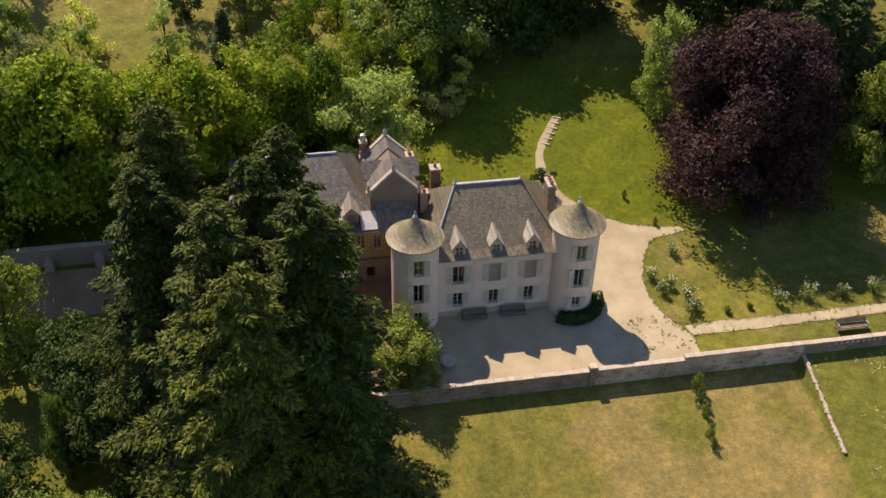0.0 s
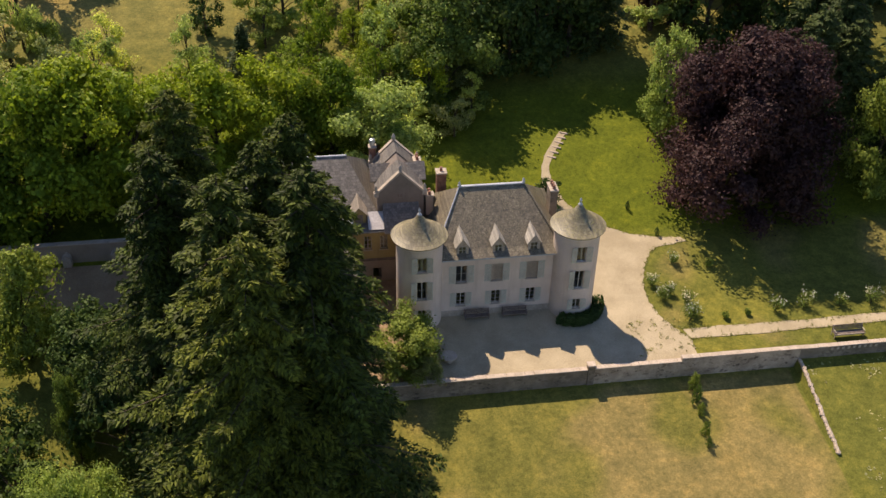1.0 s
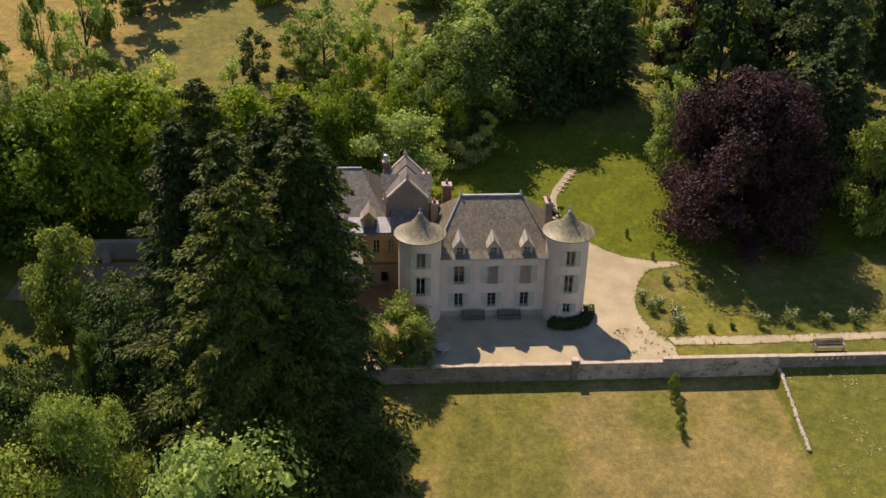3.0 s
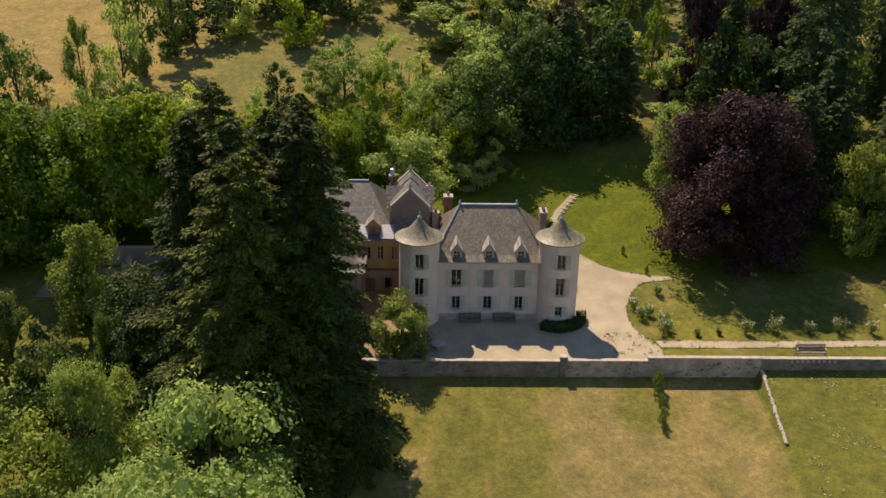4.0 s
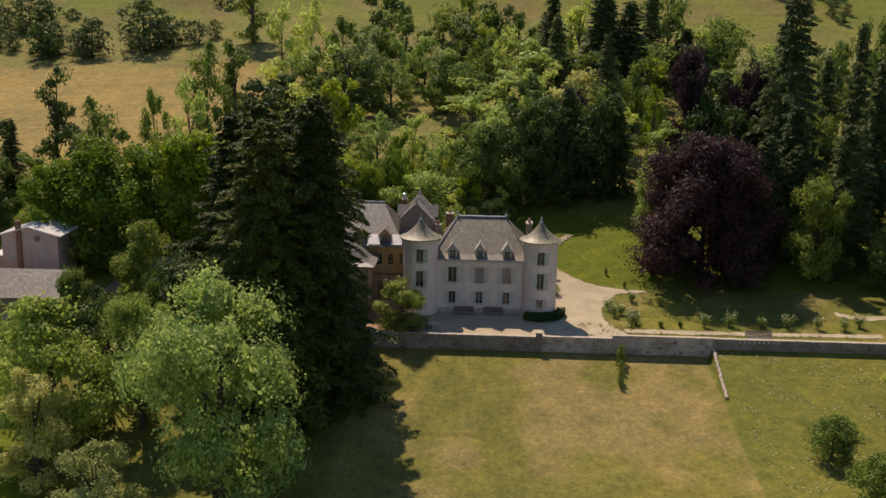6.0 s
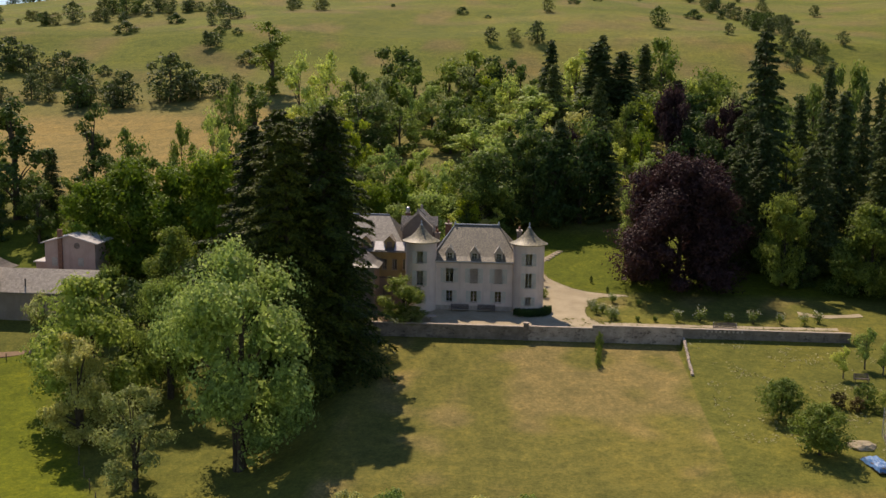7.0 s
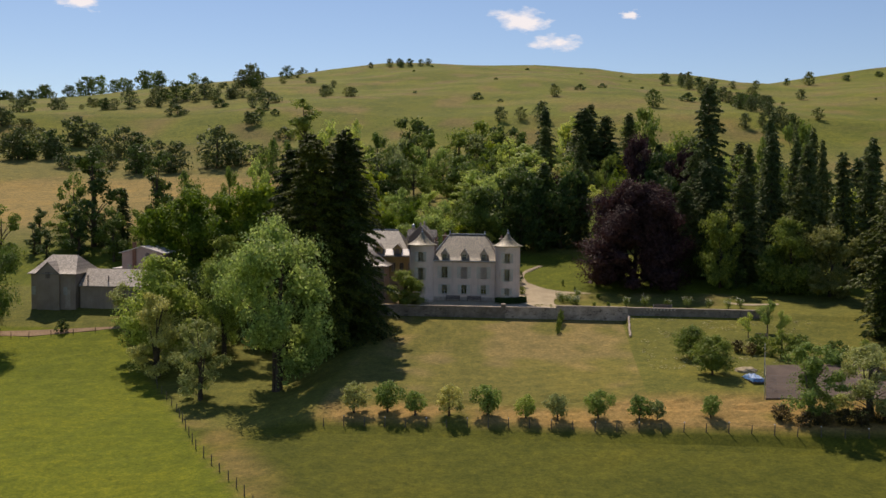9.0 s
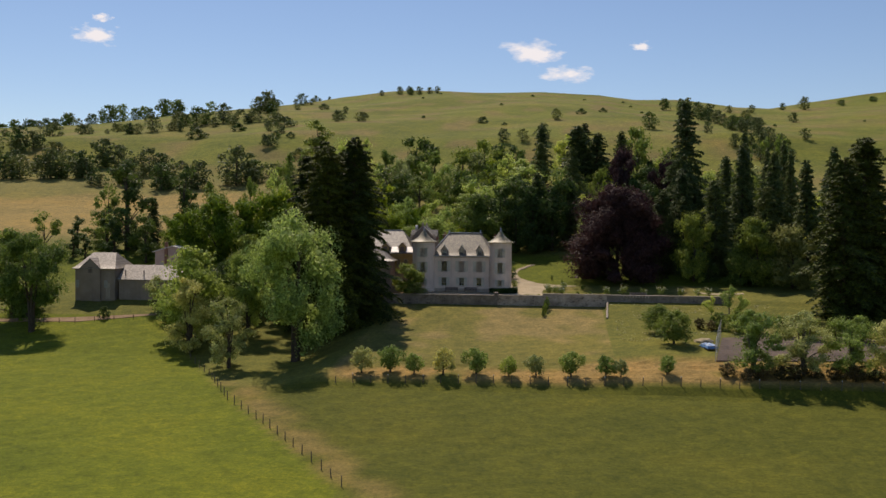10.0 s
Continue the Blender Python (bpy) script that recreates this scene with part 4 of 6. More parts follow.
SLATE_MAIN = slate_mat("slate_lichened", (0.085, 0.074, 0.06), (0.23, 0.2, 0.15), (0.43, 0.37, 0.23), 1.0)
# slate whitened so that sunlight on the dormer slopes is in the colour
SLATE_SUNLIT = slate_mat("slate_dormer_sunlit", (0.33, 0.31, 0.28), (0.46, 0.44, 0.4), (0.45, 0.42, 0.34), 0.4)
SLATE_TOWER = slate_mat("slate_tower", (0.16, 0.14, 0.1), (0.28, 0.25, 0.175), (0.4, 0.36, 0.12), 0.95)
SLATE_BLUE = slate_mat("slate_blue_grey", (0.12, 0.11, 0.105), (0.23, 0.21, 0.19), (0.3, 0.28, 0.2), 0.35)
SLATE_FARM = slate_mat("slate_pale", (0.26, 0.22, 0.185), (0.38, 0.335, 0.28), (0.34, 0.3, 0.2), 0.4)
WHITE_WALL = plaster_mat("lime_plaster", (0.66, 0.54, 0.455), (0.78, 0.655, 0.56), (0.5, 0.4, 0.32))
OCHRE_WALL = plaster_mat("ochre_plaster", (0.36, 0.27, 0.12), (0.46, 0.36, 0.17), (0.24, 0.18, 0.1))
GREY_WALL = plaster_mat("grey_render", (0.32, 0.25, 0.195), (0.43, 0.345, 0.275), (0.24, 0.2, 0.17))
PINK_WALL = plaster_mat("pink_render", (0.45, 0.33, 0.28), (0.55, 0.42, 0.36), (0.34, 0.26, 0.22))
RUBBLE = rubble_mat("rubble_wall", (0.13, 0.11, 0.09), (0.32, 0.27, 0.21), (0.27, 0.225, 0.18), 2.6, 0.55)
RUBBLE_PALE = rubble_mat("rubble_wall_limed", (0.1, 0.08, 0.062), (0.42, 0.345, 0.27), (0.48, 0.4, 0.32), 2.3, 0.5)
COPING = mottled("coping_stone", (0.46, 0.38, 0.3), (0.6, 0.5, 0.41), 1.2, 0.9, 7, 0.3, 0.02)
CUT_STONE = mottled("cut_stone", (0.42, 0.35, 0.28), (0.55, 0.47, 0.38), 1.5, 0.9, 7, 0.3, 0.02)
BRICK = mottled("chimney_brick", (0.2, 0.1, 0.07), (0.32, 0.18, 0.12), 3.0, 0.9, 6, 0.4, 0.02)
LEAD = mottled("lead_sheet", (0.4, 0.42, 0.46), (0.55, 0.57, 0.6), 1.0, 0.42, 6, 0.1, 0.01, None, 0.0)
SHUTTER = mottled("shutter_paint", (0.53, 0.52, 0.44), (0.62, 0.61, 0.52), 1.5, 0.6, 9, 0.1, 0.005)
FRAME_PAINT = mottled("window_paint", (0.4, 0.38, 0.34), (0.5, 0.48, 0.43), 2.0, 0.5, 8, 0.05, 0.003)
CURTAIN = mottled("curtain_cloth", (0.55, 0.47, 0.38), (0.65, 0.56, 0.46), 2.0, 0.9, 6, 0.2, 0.01)
STONE_DARK = plaster_mat("dark_stone_render", (0.19, 0.155, 0.13), (0.27, 0.225, 0.19), (0.14, 0.115, 0.095))
DARK_WOOD = mottled("weathered_wood", (0.16, 0.12, 0.1), (0.26, 0.21, 0.18), 2.5, 0.85, 8, 0.3, 0.01)
PALE_WOOD = mottled("pale_wood", (0.45, 0.38, 0.31), (0.56, 0.49, 0.41), 2.5, 0.8, 8, 0.2, 0.01)
POST_WOOD = mottled("post_wood", (0.1, 0.08, 0.055), (0.18, 0.15, 0.11), 3, 0.95, 6, 0.4, 0.01)
METAL = mottled("galvanised_metal", (0.4, 0.41, 0.42), (0.55, 0.56, 0.57), 3, 0.4, 6, 0.05, 0.003, None, 0.7)
PORCELAIN = mottled("porcelain", (0.72, 0.72, 0.7), (0.8, 0.8, 0.78), 6.0, 0.25, 4, 0.02, 0.002, spec=0.5)
PALE_SHEET = mottled("pale_roof_sheet", (0.62, 0.58, 0.56), (0.75, 0.71, 0.69), 0.8, 0.38, 7, 0.1, 0.01, spec=0.5)
TERRACOTTA = mottled("terracotta", (0.26, 0.13, 0.09), (0.34, 0.18, 0.13), 3, 0.85, 6, 0.2, 0.005)
TARP = mottled("blue_tarp", (0.1, 0.24, 0.5), (0.2, 0.36, 0.65), 1.5, 0.4, 6, 0.5, 0.05)
CLAY = mottled("court_clay", (0.11, 0.085, 0.07), (0.17, 0.13, 0.105), 0.3, 0.95, 20, 0.2, 0.01)
ROOM = mottled("dim_plaster", (0.2, 0.18, 0.16), (0.26, 0.24, 0.21), 0.7, 0.9)
EARTH = mottled("trodden_earth", (0.26, 0.17, 0.1), (0.36, 0.25, 0.15), 0.3, 0.95, 25, 0.3, 0.03)


def glass_mat():
    k = Mat("window_glass", 0.03, 0, 0.5)
    k.color((0.85, 0.9, 0.9))
    k.p.inputs["Transmission Weight"].default_value = 1.0
    k.p.inputs["IOR"].default_value = 1.45
    return k.m


GLASS = glass_mat()


# ---- the manor ----
def holed(bm, at, us, vs, holes, thick):
    """A wall on a grid of u and v with openings cut through it; at(u, v, d) gives the place at depth d."""
    us = sorted(set(us) | {h[0] for h in holes} | {h[1] for h in holes})
    vs = sorted(set(vs) | {h[2] for h in holes} | {h[3] for h in holes})
    cache = {}

    def vert(i, j, d):
        if (i, j, d) not in cache:
            cache[i, j, d] = bm.verts.new(at(us[i], vs[j], d))
        return cache[i, j, d]

    def solid(i, j):
        if not (0 <= i < len(us) - 1 and 0 <= j < len(vs) - 1):
            return False
        u, v = (us[i] + us[i + 1]) / 2, (vs[j] + vs[j + 1]) / 2
        return not any(h[0] < u < h[1] and h[2] < v < h[3] for h in holes)
    for i in range(len(us) - 1):
        for j in range(len(vs) - 1):
            if not solid(i, j):
                continue
            for d in (0, thick):
                bm.faces.new([vert(a, b, d) for a, b in ((i, j), (i + 1, j), (i + 1, j + 1), (i, j + 1))])
            for di, dj, e in ((-1, 0, ((i, j), (i, j + 1))), (1, 0, ((i + 1, j), (i + 1, j + 1))), (0, -1, ((i, j), (i + 1, j))), (0, 1, ((i, j + 1), (i + 1, j + 1)))):
                if not solid(i + di, j + dj):
                    bm.faces.new((vert(*e[0], 0), vert(*e[1], 0), vert(*e[1], thick), vert(*e[0], thick)))
    return bm


def window_part(parent, x, y, z0, z1, w, curtain=False, shutters=True, bars=2, sh=0.62, ajar=0.0):
    """A casement in its opening, facing -y, with frame, panes, sill and open louvred shutters."""
    bm = empty_bm()
    h, d = z1 - z0, 0.16
    for a, b in ((-w / 2, -w / 2 + 0.07), (w / 2 - 0.07, w / 2), (-0.045, 0.045)):
        box(bm, x + a, x + b, y + d, y + d + 0.07, z0, z1)
    for f in [0, 1] + [(i + 1) / (bars + 1) for i in range(bars)]:
        t = 0.035 if f in (0, 1) else 0.02
        zz = min(max(z0 + f * h, z0 + t), z1 - t)
        for a, b in ((-w / 2 + 0.07, -0.045), (0.045, w / 2 - 0.07)):
            box(bm, x + a, x + b, y + d + 0.005, y + d + 0.06, zz - t, zz + t)
    win = part("window", bm, FRAME_PAINT, parent)
    for a, b in ((-w / 2 + 0.075, -0.05), (0.05, w / 2 - 0.075)):
        p = part("pane", box(empty_bm(), x + a, x + b, y + d + 0.03, y + d + 0.036, z0 + 0.05, z1 - 0.05), GLASS, win)
        p.visible_shadow = False
    if curtain:
        bm = empty_bm()
        n = 18
        vs = [[bm.verts.new((x + w * (-0.48 + 0.96 * i / n), y + d - 0.07 + 0.012 * (i % 2), z)) for i in range(n + 1)] for z in (z0 + 0.02, z1 - 0.02)]
        for i in range(n):
            bm.faces.new((vs[0][i], vs[0][i + 1], vs[1][i + 1], vs[1][i]))
        bmesh.ops.solidify(bm, geom=bm.faces[:], thickness=0.01)
        part("blind", bm, CURTAIN, win, "drawn beige blind")
    part("sill", box(empty_bm(), x - w / 2 - 0.08, x + w / 2 + 0.08, y - 0.09, y + d, z0 - 0.11, z0 - 0.002, 0.015), CUT_STONE, win)
    if shutters:
        for s in (-1, 1):
            bm = empty_bm()
            e = 0.02
            a, b = (0.0, sh)
            for p, q in ((a, a + 0.08), (b - 0.08, b)):
                box(bm, p, q, -0.055, -0.012, z0, z1)
            for zz in (z0 + 0.06, (z0 + z1) / 2, z1 - 0.06):
                box(bm, a + 0.08, b - 0.08, -0.052, -0.014, zz - 0.06, zz + 0.06)
            n = max(4, int(h / 0.14))
            for i in range(n):
                zz = z0 + 0.1 + (h - 0.2) * (i + 0.5) / n
                box(bm, a + 0.08, b - 0.08, -0.045, -0.02, zz - 0.045, zz + 0.035, 0, None)
            ob = part("shutter", bm, SHUTTER, win, "pale grey-green louvred shutter")
            ob.matrix_basis = Matrix.Translation((x + s * (w / 2 + e), y, 0)) @ Matrix.Rotation(s * -radians(ajar), 4, "Z") @ (Matrix.Identity(4) if s > 0 else Matrix.Diagonal((-1, 1, 1, 1)))
    return win


def flared_roof(bm, x0, x1, y0, y1, ze, rx0, rx1, ry, zr, flare=0.35, drop=0.55):
    """A hipped roof that kicks out at the eaves, closed below."""
    def ring(t, z):
        return [bm.verts.new((x0 + (rx0 - x0) * t, y0 + (ry - y0) * t, z)), bm.verts.new((x1 + (rx1 - x1) * t, y0 + (ry - y0) * t, z)),
                bm.verts.new((x1 + (rx1 - x1) * t, y1 + (ry - y1) * t, z)), bm.verts.new((x0 + (rx0 - x0) * t, y1 + (ry - y1) * t, z))]
    low = ring(-flare / 6, ze)
    edge = ring(-flare / 6, ze + 0.12)
    k1 = ring(0.1, ze + 0.12 + drop)
    k2 = ring(0.22, ze + (zr - ze) * 0.25)
    a, b = bm.verts.new((rx0, ry, zr)), bm.verts.new((rx1, ry, zr))
    bm.faces.new(low[::-1])
    for p, q in ((low, edge), (edge, k1), (k1, k2)):
        for i in range(4):
            bm.faces.new((p[i], p[(i + 1) % 4], q[(i + 1) % 4], q[i]))
    bm.faces.new((k2[0], k2[1], b, a))
    bm.faces.new((k2[1], k2[2], b))
    bm.faces.new((k2[2], k2[3], a, b))
    bm.faces.new((k2[3], k2[0], a))
    return bm


def gable_roof(bm, x0, x1, y0, y1, ze, zr, along="x", over=0.3, thick=0.14):
    """Two slabs that meet in a ridge."""
    if along == "x":
        ym, run = (y0 + y1) / 2, (y1 - y0) / 2
        k = (zr - ze) / run
        prof = [(y0 - over, ze - over * k), (ym, zr), (y1 + over, ze - over * k)]
        def P(a, p, dz):
            return (a, p[0], p[1] + dz)
        ends = (x0 - over * 0.6, x1 + over * 0.6)
    else:
        xm, run = (x0 + x1) / 2, (x1 - x0) / 2
        k = (zr - ze) / run
        prof = [(x0 - over, ze - over * k), (xm, zr), (x1 + over, ze - over * k)]
        def P(a, p, dz):
            return (p[0], a, p[1] + dz)
        ends = (y0 - over * 0.6, y1 + over * 0.6)
    rows = [[bm.verts.new(P(a, p, dz)) for p in prof] for dz in (0, thick) for a in ends]
    lo0, lo1, hi0, hi1 = rows
    for i in range(2):
        bm.faces.new((hi0[i], hi0[i + 1], hi1[i + 1], hi1[i]))
        bm.faces.new((lo0[i], lo1[i], lo1[i + 1], lo0[i + 1]))
        bm.faces.new((lo0[i], lo0[i + 1], hi0[i + 1], hi0[i]))
        bm.faces.new((lo1[i + 1], lo1[i], hi1[i], hi1[i + 1]))
    bm.faces.new((lo0[0], hi0[0], hi1[0], lo1[0]))
    bm.faces.new((lo0[2], lo1[2], hi1[2], hi0[2]))
    return bm


def prism(bm, x0, x1, z0, ze, zr, y0, y1):
    """A gabled block: five-sided outline in x and z, run from y0 to y1."""
    out = [(x0, z0), (x1, z0), (x1, ze), ((x0 + x1) / 2, zr), (x0, ze)]
    a = [bm.verts.new((x, y0, z)) for x, z in out]
    b = [bm.verts.new((x, y1, z)) for x, z in out]
    bm.faces.new(a)
    bm.faces.new(b[::-1])
    for i in range(5):
        bm.faces.new((a[i], b[i], b[(i + 1) % 5], a[(i + 1) % 5]))
    return bm


TX, TY, TR = 8.15, 0.26, 2.35
UP_X = (-3.78, -0.05, 3.65)
house = thing("chateau", pose(0, 0, 0), "pale plastered manor with two round towers and lichened slate roofs", "house")

holes = [(x - 0.6, x + 0.6, 4.35, 6.5) for x in UP_X] + [(x - 0.5, x + 0.5, 1.35, 3.05) for x in UP_X]
part("front_wall", holed(empty_bm(), lambda u, v, d: (u, d, v), [-6.6, 7.2], [-0.4, 7.6], holes, 0.5), WHITE_WALL, house)
for x in (-6.6, 6.7):
    part("side_wall", box(empty_bm(), x, x + 0.5, 0.501, 11.5, -0.4, 7.6), WHITE_WALL, house)
part("rear_wall", box(empty_bm(), -6.1, 6.7, 11.0, 11.5, -0.4, 7.6), WHITE_WALL, house)
part("floor", box(empty_bm(), -6.1, 6.7, 0.501, 11.0, 0.0, 0.12), ROOM, house)
part("upper_floor", box(empty_bm(), -6.1, 6.7, 0.501, 11.0, 3.5, 3.75), ROOM, house)
part("plinth", box(empty_bm(), -6.1, 6.1, -0.06, -0.001, -0.3, 0.75, 0.01), CUT_STONE, house)
part("cornice", box(empty_bm(), -6.0, 6.0, -0.16, -0.001, 7.3, 7.62, 0.03), CUT_STONE, house)
for i, x in enumerate(UP_X):
    window_part(house, x, 0, 4.35, 6.5, 1.2, curtain=i > 0, bars=1, sh=0.7)
    window_part(house, x, 0, 1.35, 3.05, 1.0, bars=2, sh=0.62)

main_roof = part("roof", flared_roof(empty_bm(), -6.7, 7.3, -0.25, 11.75, 7.6, -3.25, 3.45, 5.8, 12.45), SLATE_MAIN, house)
part("gutter", box(empty_bm(), -5.95, 5.95, -0.62, -0.5, 7.55, 7.7, 0.03), LEAD, main_roof)
bm = empty_bm()
box(bm, -3.4, 3.6, 5.62, 5.98, 12.4, 12.56, 0.05)
part("ridge_cap", bm, LEAD, main_roof, "pale lead ridge capping")
for x in (-3.3, 3.5):
    part("finial", lathe(empty_bm(), [(0.16, 12.5), (0.2, 12.62), (0.07, 12.75), (0.13, 12.9), (0.02, 13.1)], 12, x, 5.8), LEAD, main_roof)
# hip flashings
for sx, rx in ((-1, -3.3), (1, 3.5)):
    bm = empty_bm()
    tube(bm, [(sx * 6.0, 1.1, 9.0), (rx, 5.8, 12.5)], [0.07, 0.07], 6)
    part("hip_tile", bm, LEAD if sx < 0 else SLATE_MAIN, main_roof)


def dormer(x):
    """A steep narrow slated dormer with a small casement."""
    bm = empty_bm()
    w = 0.62
    holed(bm, lambda u, v, d: (x + u, -0.05 + d, v), [-w, w], [7.75, 8.95], [(-0.4, 0.4, 7.98, 8.9)], 0.15)
    for s in (-1, 1):
        a = [bm.verts.new(p) for p in ((x + s * w, 0.1, 7.75), (x + s * w, 1.7, 8.95), (x + s * w, 0.1, 8.95))]
        b = [bm.verts.new((v.co.x - s * 0.1, v.co.y, v.co.z)) for v in a]
        bm.faces.new(a)
        bm.faces.new(b[::-1])
        for i in range(3):
            bm.faces.new((a[i], a[(i + 1) % 3], b[(i + 1) % 3], b[i]))
    g = [bm.verts.new((x + u, -0.05 + d, v)) for d in (0, 0.12) for u, v in ((-w, 8.95), (w, 8.95), (0, 9.75))]
    bm.faces.new(g[:3])
    bm.faces.new(g[3:][::-1])
    for i in range(3):
        bm.faces.new((g[i], g[(i + 1) % 3], g[3 + (i + 1) % 3], g[3 + i]))
    d = part("dormer", bm, CUT_STONE, main_roof, "slim stone dormer with steep gable")
    bm = empty_bm()
    for s in (-1, 1):
        top = [(x, -0.2, 9.92), (x, 2.6, 9.92), (x + s * 0.78, 1.9, 8.82), (x + s * 0.78, -0.2, 8.82)]
        a = [bm.verts.new(p) for p in top]
        b = [bm.verts.new((p[0], p[1], p[2] - 0.09)) for p in top]
        bm.faces.new(a)
        bm.faces.new(b[::-1])
        for i in range(4):
            bm.faces.new((a[i], a[(i + 1) % 4], b[(i + 1) % 4], b[i]))
    tube(bm, [(x, -0.1, 9.85), (x, -0.1, 10.2)], [0.06, 0.015], 6)
    # the pale colour paints the sunlit look onto both slopes
    part("dormer_roof", bm, SLATE_SUNLIT, main_roof)
    bm = empty_bm()
    for a, b in ((-0.4, -0.33), (0.33, 0.4), (-0.035, 0.035)):
        box(bm, x + a, x + b, 0.02, 0.08, 7.98, 8.9)
    for z in (8.02, 8.45, 8.86):
        for a, b in ((-0.33, -0.035), (0.035, 0.33)):
            box(bm, x + a, x + b, 0.025, 0.075, z - 0.035, z + 0.035)
    part("dormer_window", bm, FRAME_PAINT, main_roof)
    p = part("dormer_pane", box(empty_bm(), x - 0.33, x + 0.33, 0.045, 0.05, 8.03, 8.85), GLASS, main_roof)
    p.visible_shadow = False


for x in UP_X:
    dormer(x)


def tower(cx):
    """A round corner tower with three windows under a flared conical roof."""
    side = 0.26
    hs = [(-0.5 / TR, 0.5 / TR, 7.5, 9.3), (-0.52 / TR, 0.52 / TR, 4.1, 6.35), (-0.42 / TR, 0.42 / TR, 1.5, 2.75)]

    def at(u, v, d):
        r = TR - d
        return (cx + r * math.sin(u), TY - r * math.cos(u), v)
    bm = holed(empty_bm(), at, [-math.pi + math.pi * i / 36 for i in range(73)], [-0.4, 10.6], hs, 0.45)
    bmesh.ops.remove_doubles(bm, verts=bm.verts[:], dist=0.0005)
    t = part("tower", bm, WHITE_WALL, house, "round white tower with shuttered windows")
    for (a, b, z0, z1), w in zip(hs, (1.0, 1.04, 0.84)):
        window_part(t, cx, TY - TR + 0.03, z0, z1, w, bars=1, sh=0.58, ajar=14)
    part("tower_floor", lathe(empty_bm(), [(1.88, 3.5), (1.88, 3.7)], 32, cx, TY), ROOM, t)
    bm = lathe(empty_bm(), [(2.32, 10.5), (2.84, 10.5), (2.86, 10.62), (2.45, 10.78), (2.0, 11.02), (1.5, 11.38), (1.0, 11.86), (0.55, 12.42), (0.25, 12.85), (0.12, 13.05)], 56, cx, TY)
    r = part("tower_roof", bm, SLATE_TOWER, t, "conical roof of mossy slates", smooth=True)
    r.data.set_sharp_from_angle(angle=radians(35))
    return t


for cx in (-TX, TX):
    t = tower(cx)
    f = lathe(empty_bm(), [(0.2, 12.9), (0.24, 13.0), (0.14, 13.12), (0.06, 13.2), (0.1, 13.36), (0.14, 13.46), (0.08, 13.58), (0.01, 13.8)], 14, cx, TY)
    part("finial", f, LEAD, t, "lead ball finial")


def chimney(parent, x, y, z0, z1, w, d, mat, pots=2, cap=CUT_STONE):
    bm = empty_bm()
    box(bm, x - w / 2, x + w / 2, y - d / 2, y + d / 2, z0, z1, 0.02)
    c = part("chimney", bm, mat, parent)
    part("chimney_cap", box(empty_bm(), x - w / 2 - 0.1, x + w / 2 + 0.1, y - d / 2 - 0.1, y + d / 2 + 0.1, z1, z1 + 0.16, 0.03), cap, c)
    for i in range(pots):
        yy = y + (i - (pots - 1) / 2) * 0.5
        part("chimney_pot", lathe(empty_bm(), [(0.17, z1 + 0.16), (0.14, z1 + 0.5), (0.18, z1 + 0.56), (0.12, z1 + 0.62)], 12, x, yy), TERRACOTTA, c)


chimney(house, 6.75, 5.9, 8.4, 11.6, 0.75, 1.7, RUBBLE, 3)
chimney(house, -4.6, 9.9, 8.6, 11.9, 1.0, 1.0, BRICK, 1)
chimney(house, -6.2, 7.4, 8.4, 10.7, 0.8, 0.8, GREY_WALL, 2)

# ---- the older wing ----
wing = thing("house_wing", pose(0, 0, 0), "older stone wing with crow-stepped gables and slate roofs", "house")
holes = [(-14.9, -14.1, 4.9, 6.6), (-13.3, -12.5, 4.9, 6.6), (-11.6, -10.8, 4.9, 6.6), (-14.8, -13.6, 0.1, 2.4), (-12.4, -11.5, 0.9, 2.4)]
part("front_wall", holed(empty_bm(), lambda u, v, d: (u, 6.3 + d, v), [-25.0, -9.2], [-1.2, 3.6], [h for h in holes if h[2] < 3], 0.5), GREY_WALL, wing)
part("upper_wall", holed(empty_bm(), lambda u, v, d: (u, 6.3 + d, v), [-25.0, -9.2], [3.6, 7.9], [h for h in holes if h[2] > 3], 0.5), OCHRE_WALL, wing, "ochre plaster under the eaves")
part("beam", box(empty_bm(), -16.0, -9.2, 6.16, 6.298, 3.45, 3.75, 0.02), DARK_WOOD, wing)
part("rear_wall", box(empty_bm(), -25.0, -9.2, 19.0, 19.5, -1.2, 7.9), GREY_WALL, wing)
for x in (-25.5, -11.3):
    part("side_wall", box(empty_bm(), x, x + 0.5, 6.81, 18.99, -1.2, 7.85), GREY_WALL, wing)
for x0, x1, z0, z1 in holes:
    if z0 > 3:
        window_part(wing, (x0 + x1) / 2, 6.3, z0, z1, x1 - x0, shutters=False, bars=2)
part("door", box(empty_bm(), -14.78, -13.62, 6.5, 6.56, 0.1, 2.38), DARK_WOOD, wing)
wr = part("roof", flared_roof(empty_bm(), -25.6, -11.0, 6.0, 19.8, 7.8, -22.0, -14.6, 12.9, 12.85, 0.8, 0.4), SLATE_BLUE, wing)
part("ridge_cap", box(empty_bm(), -22.0, -14.5, 12.78, 13.02, 12.78, 12.94, 0.03), LEAD, wr)
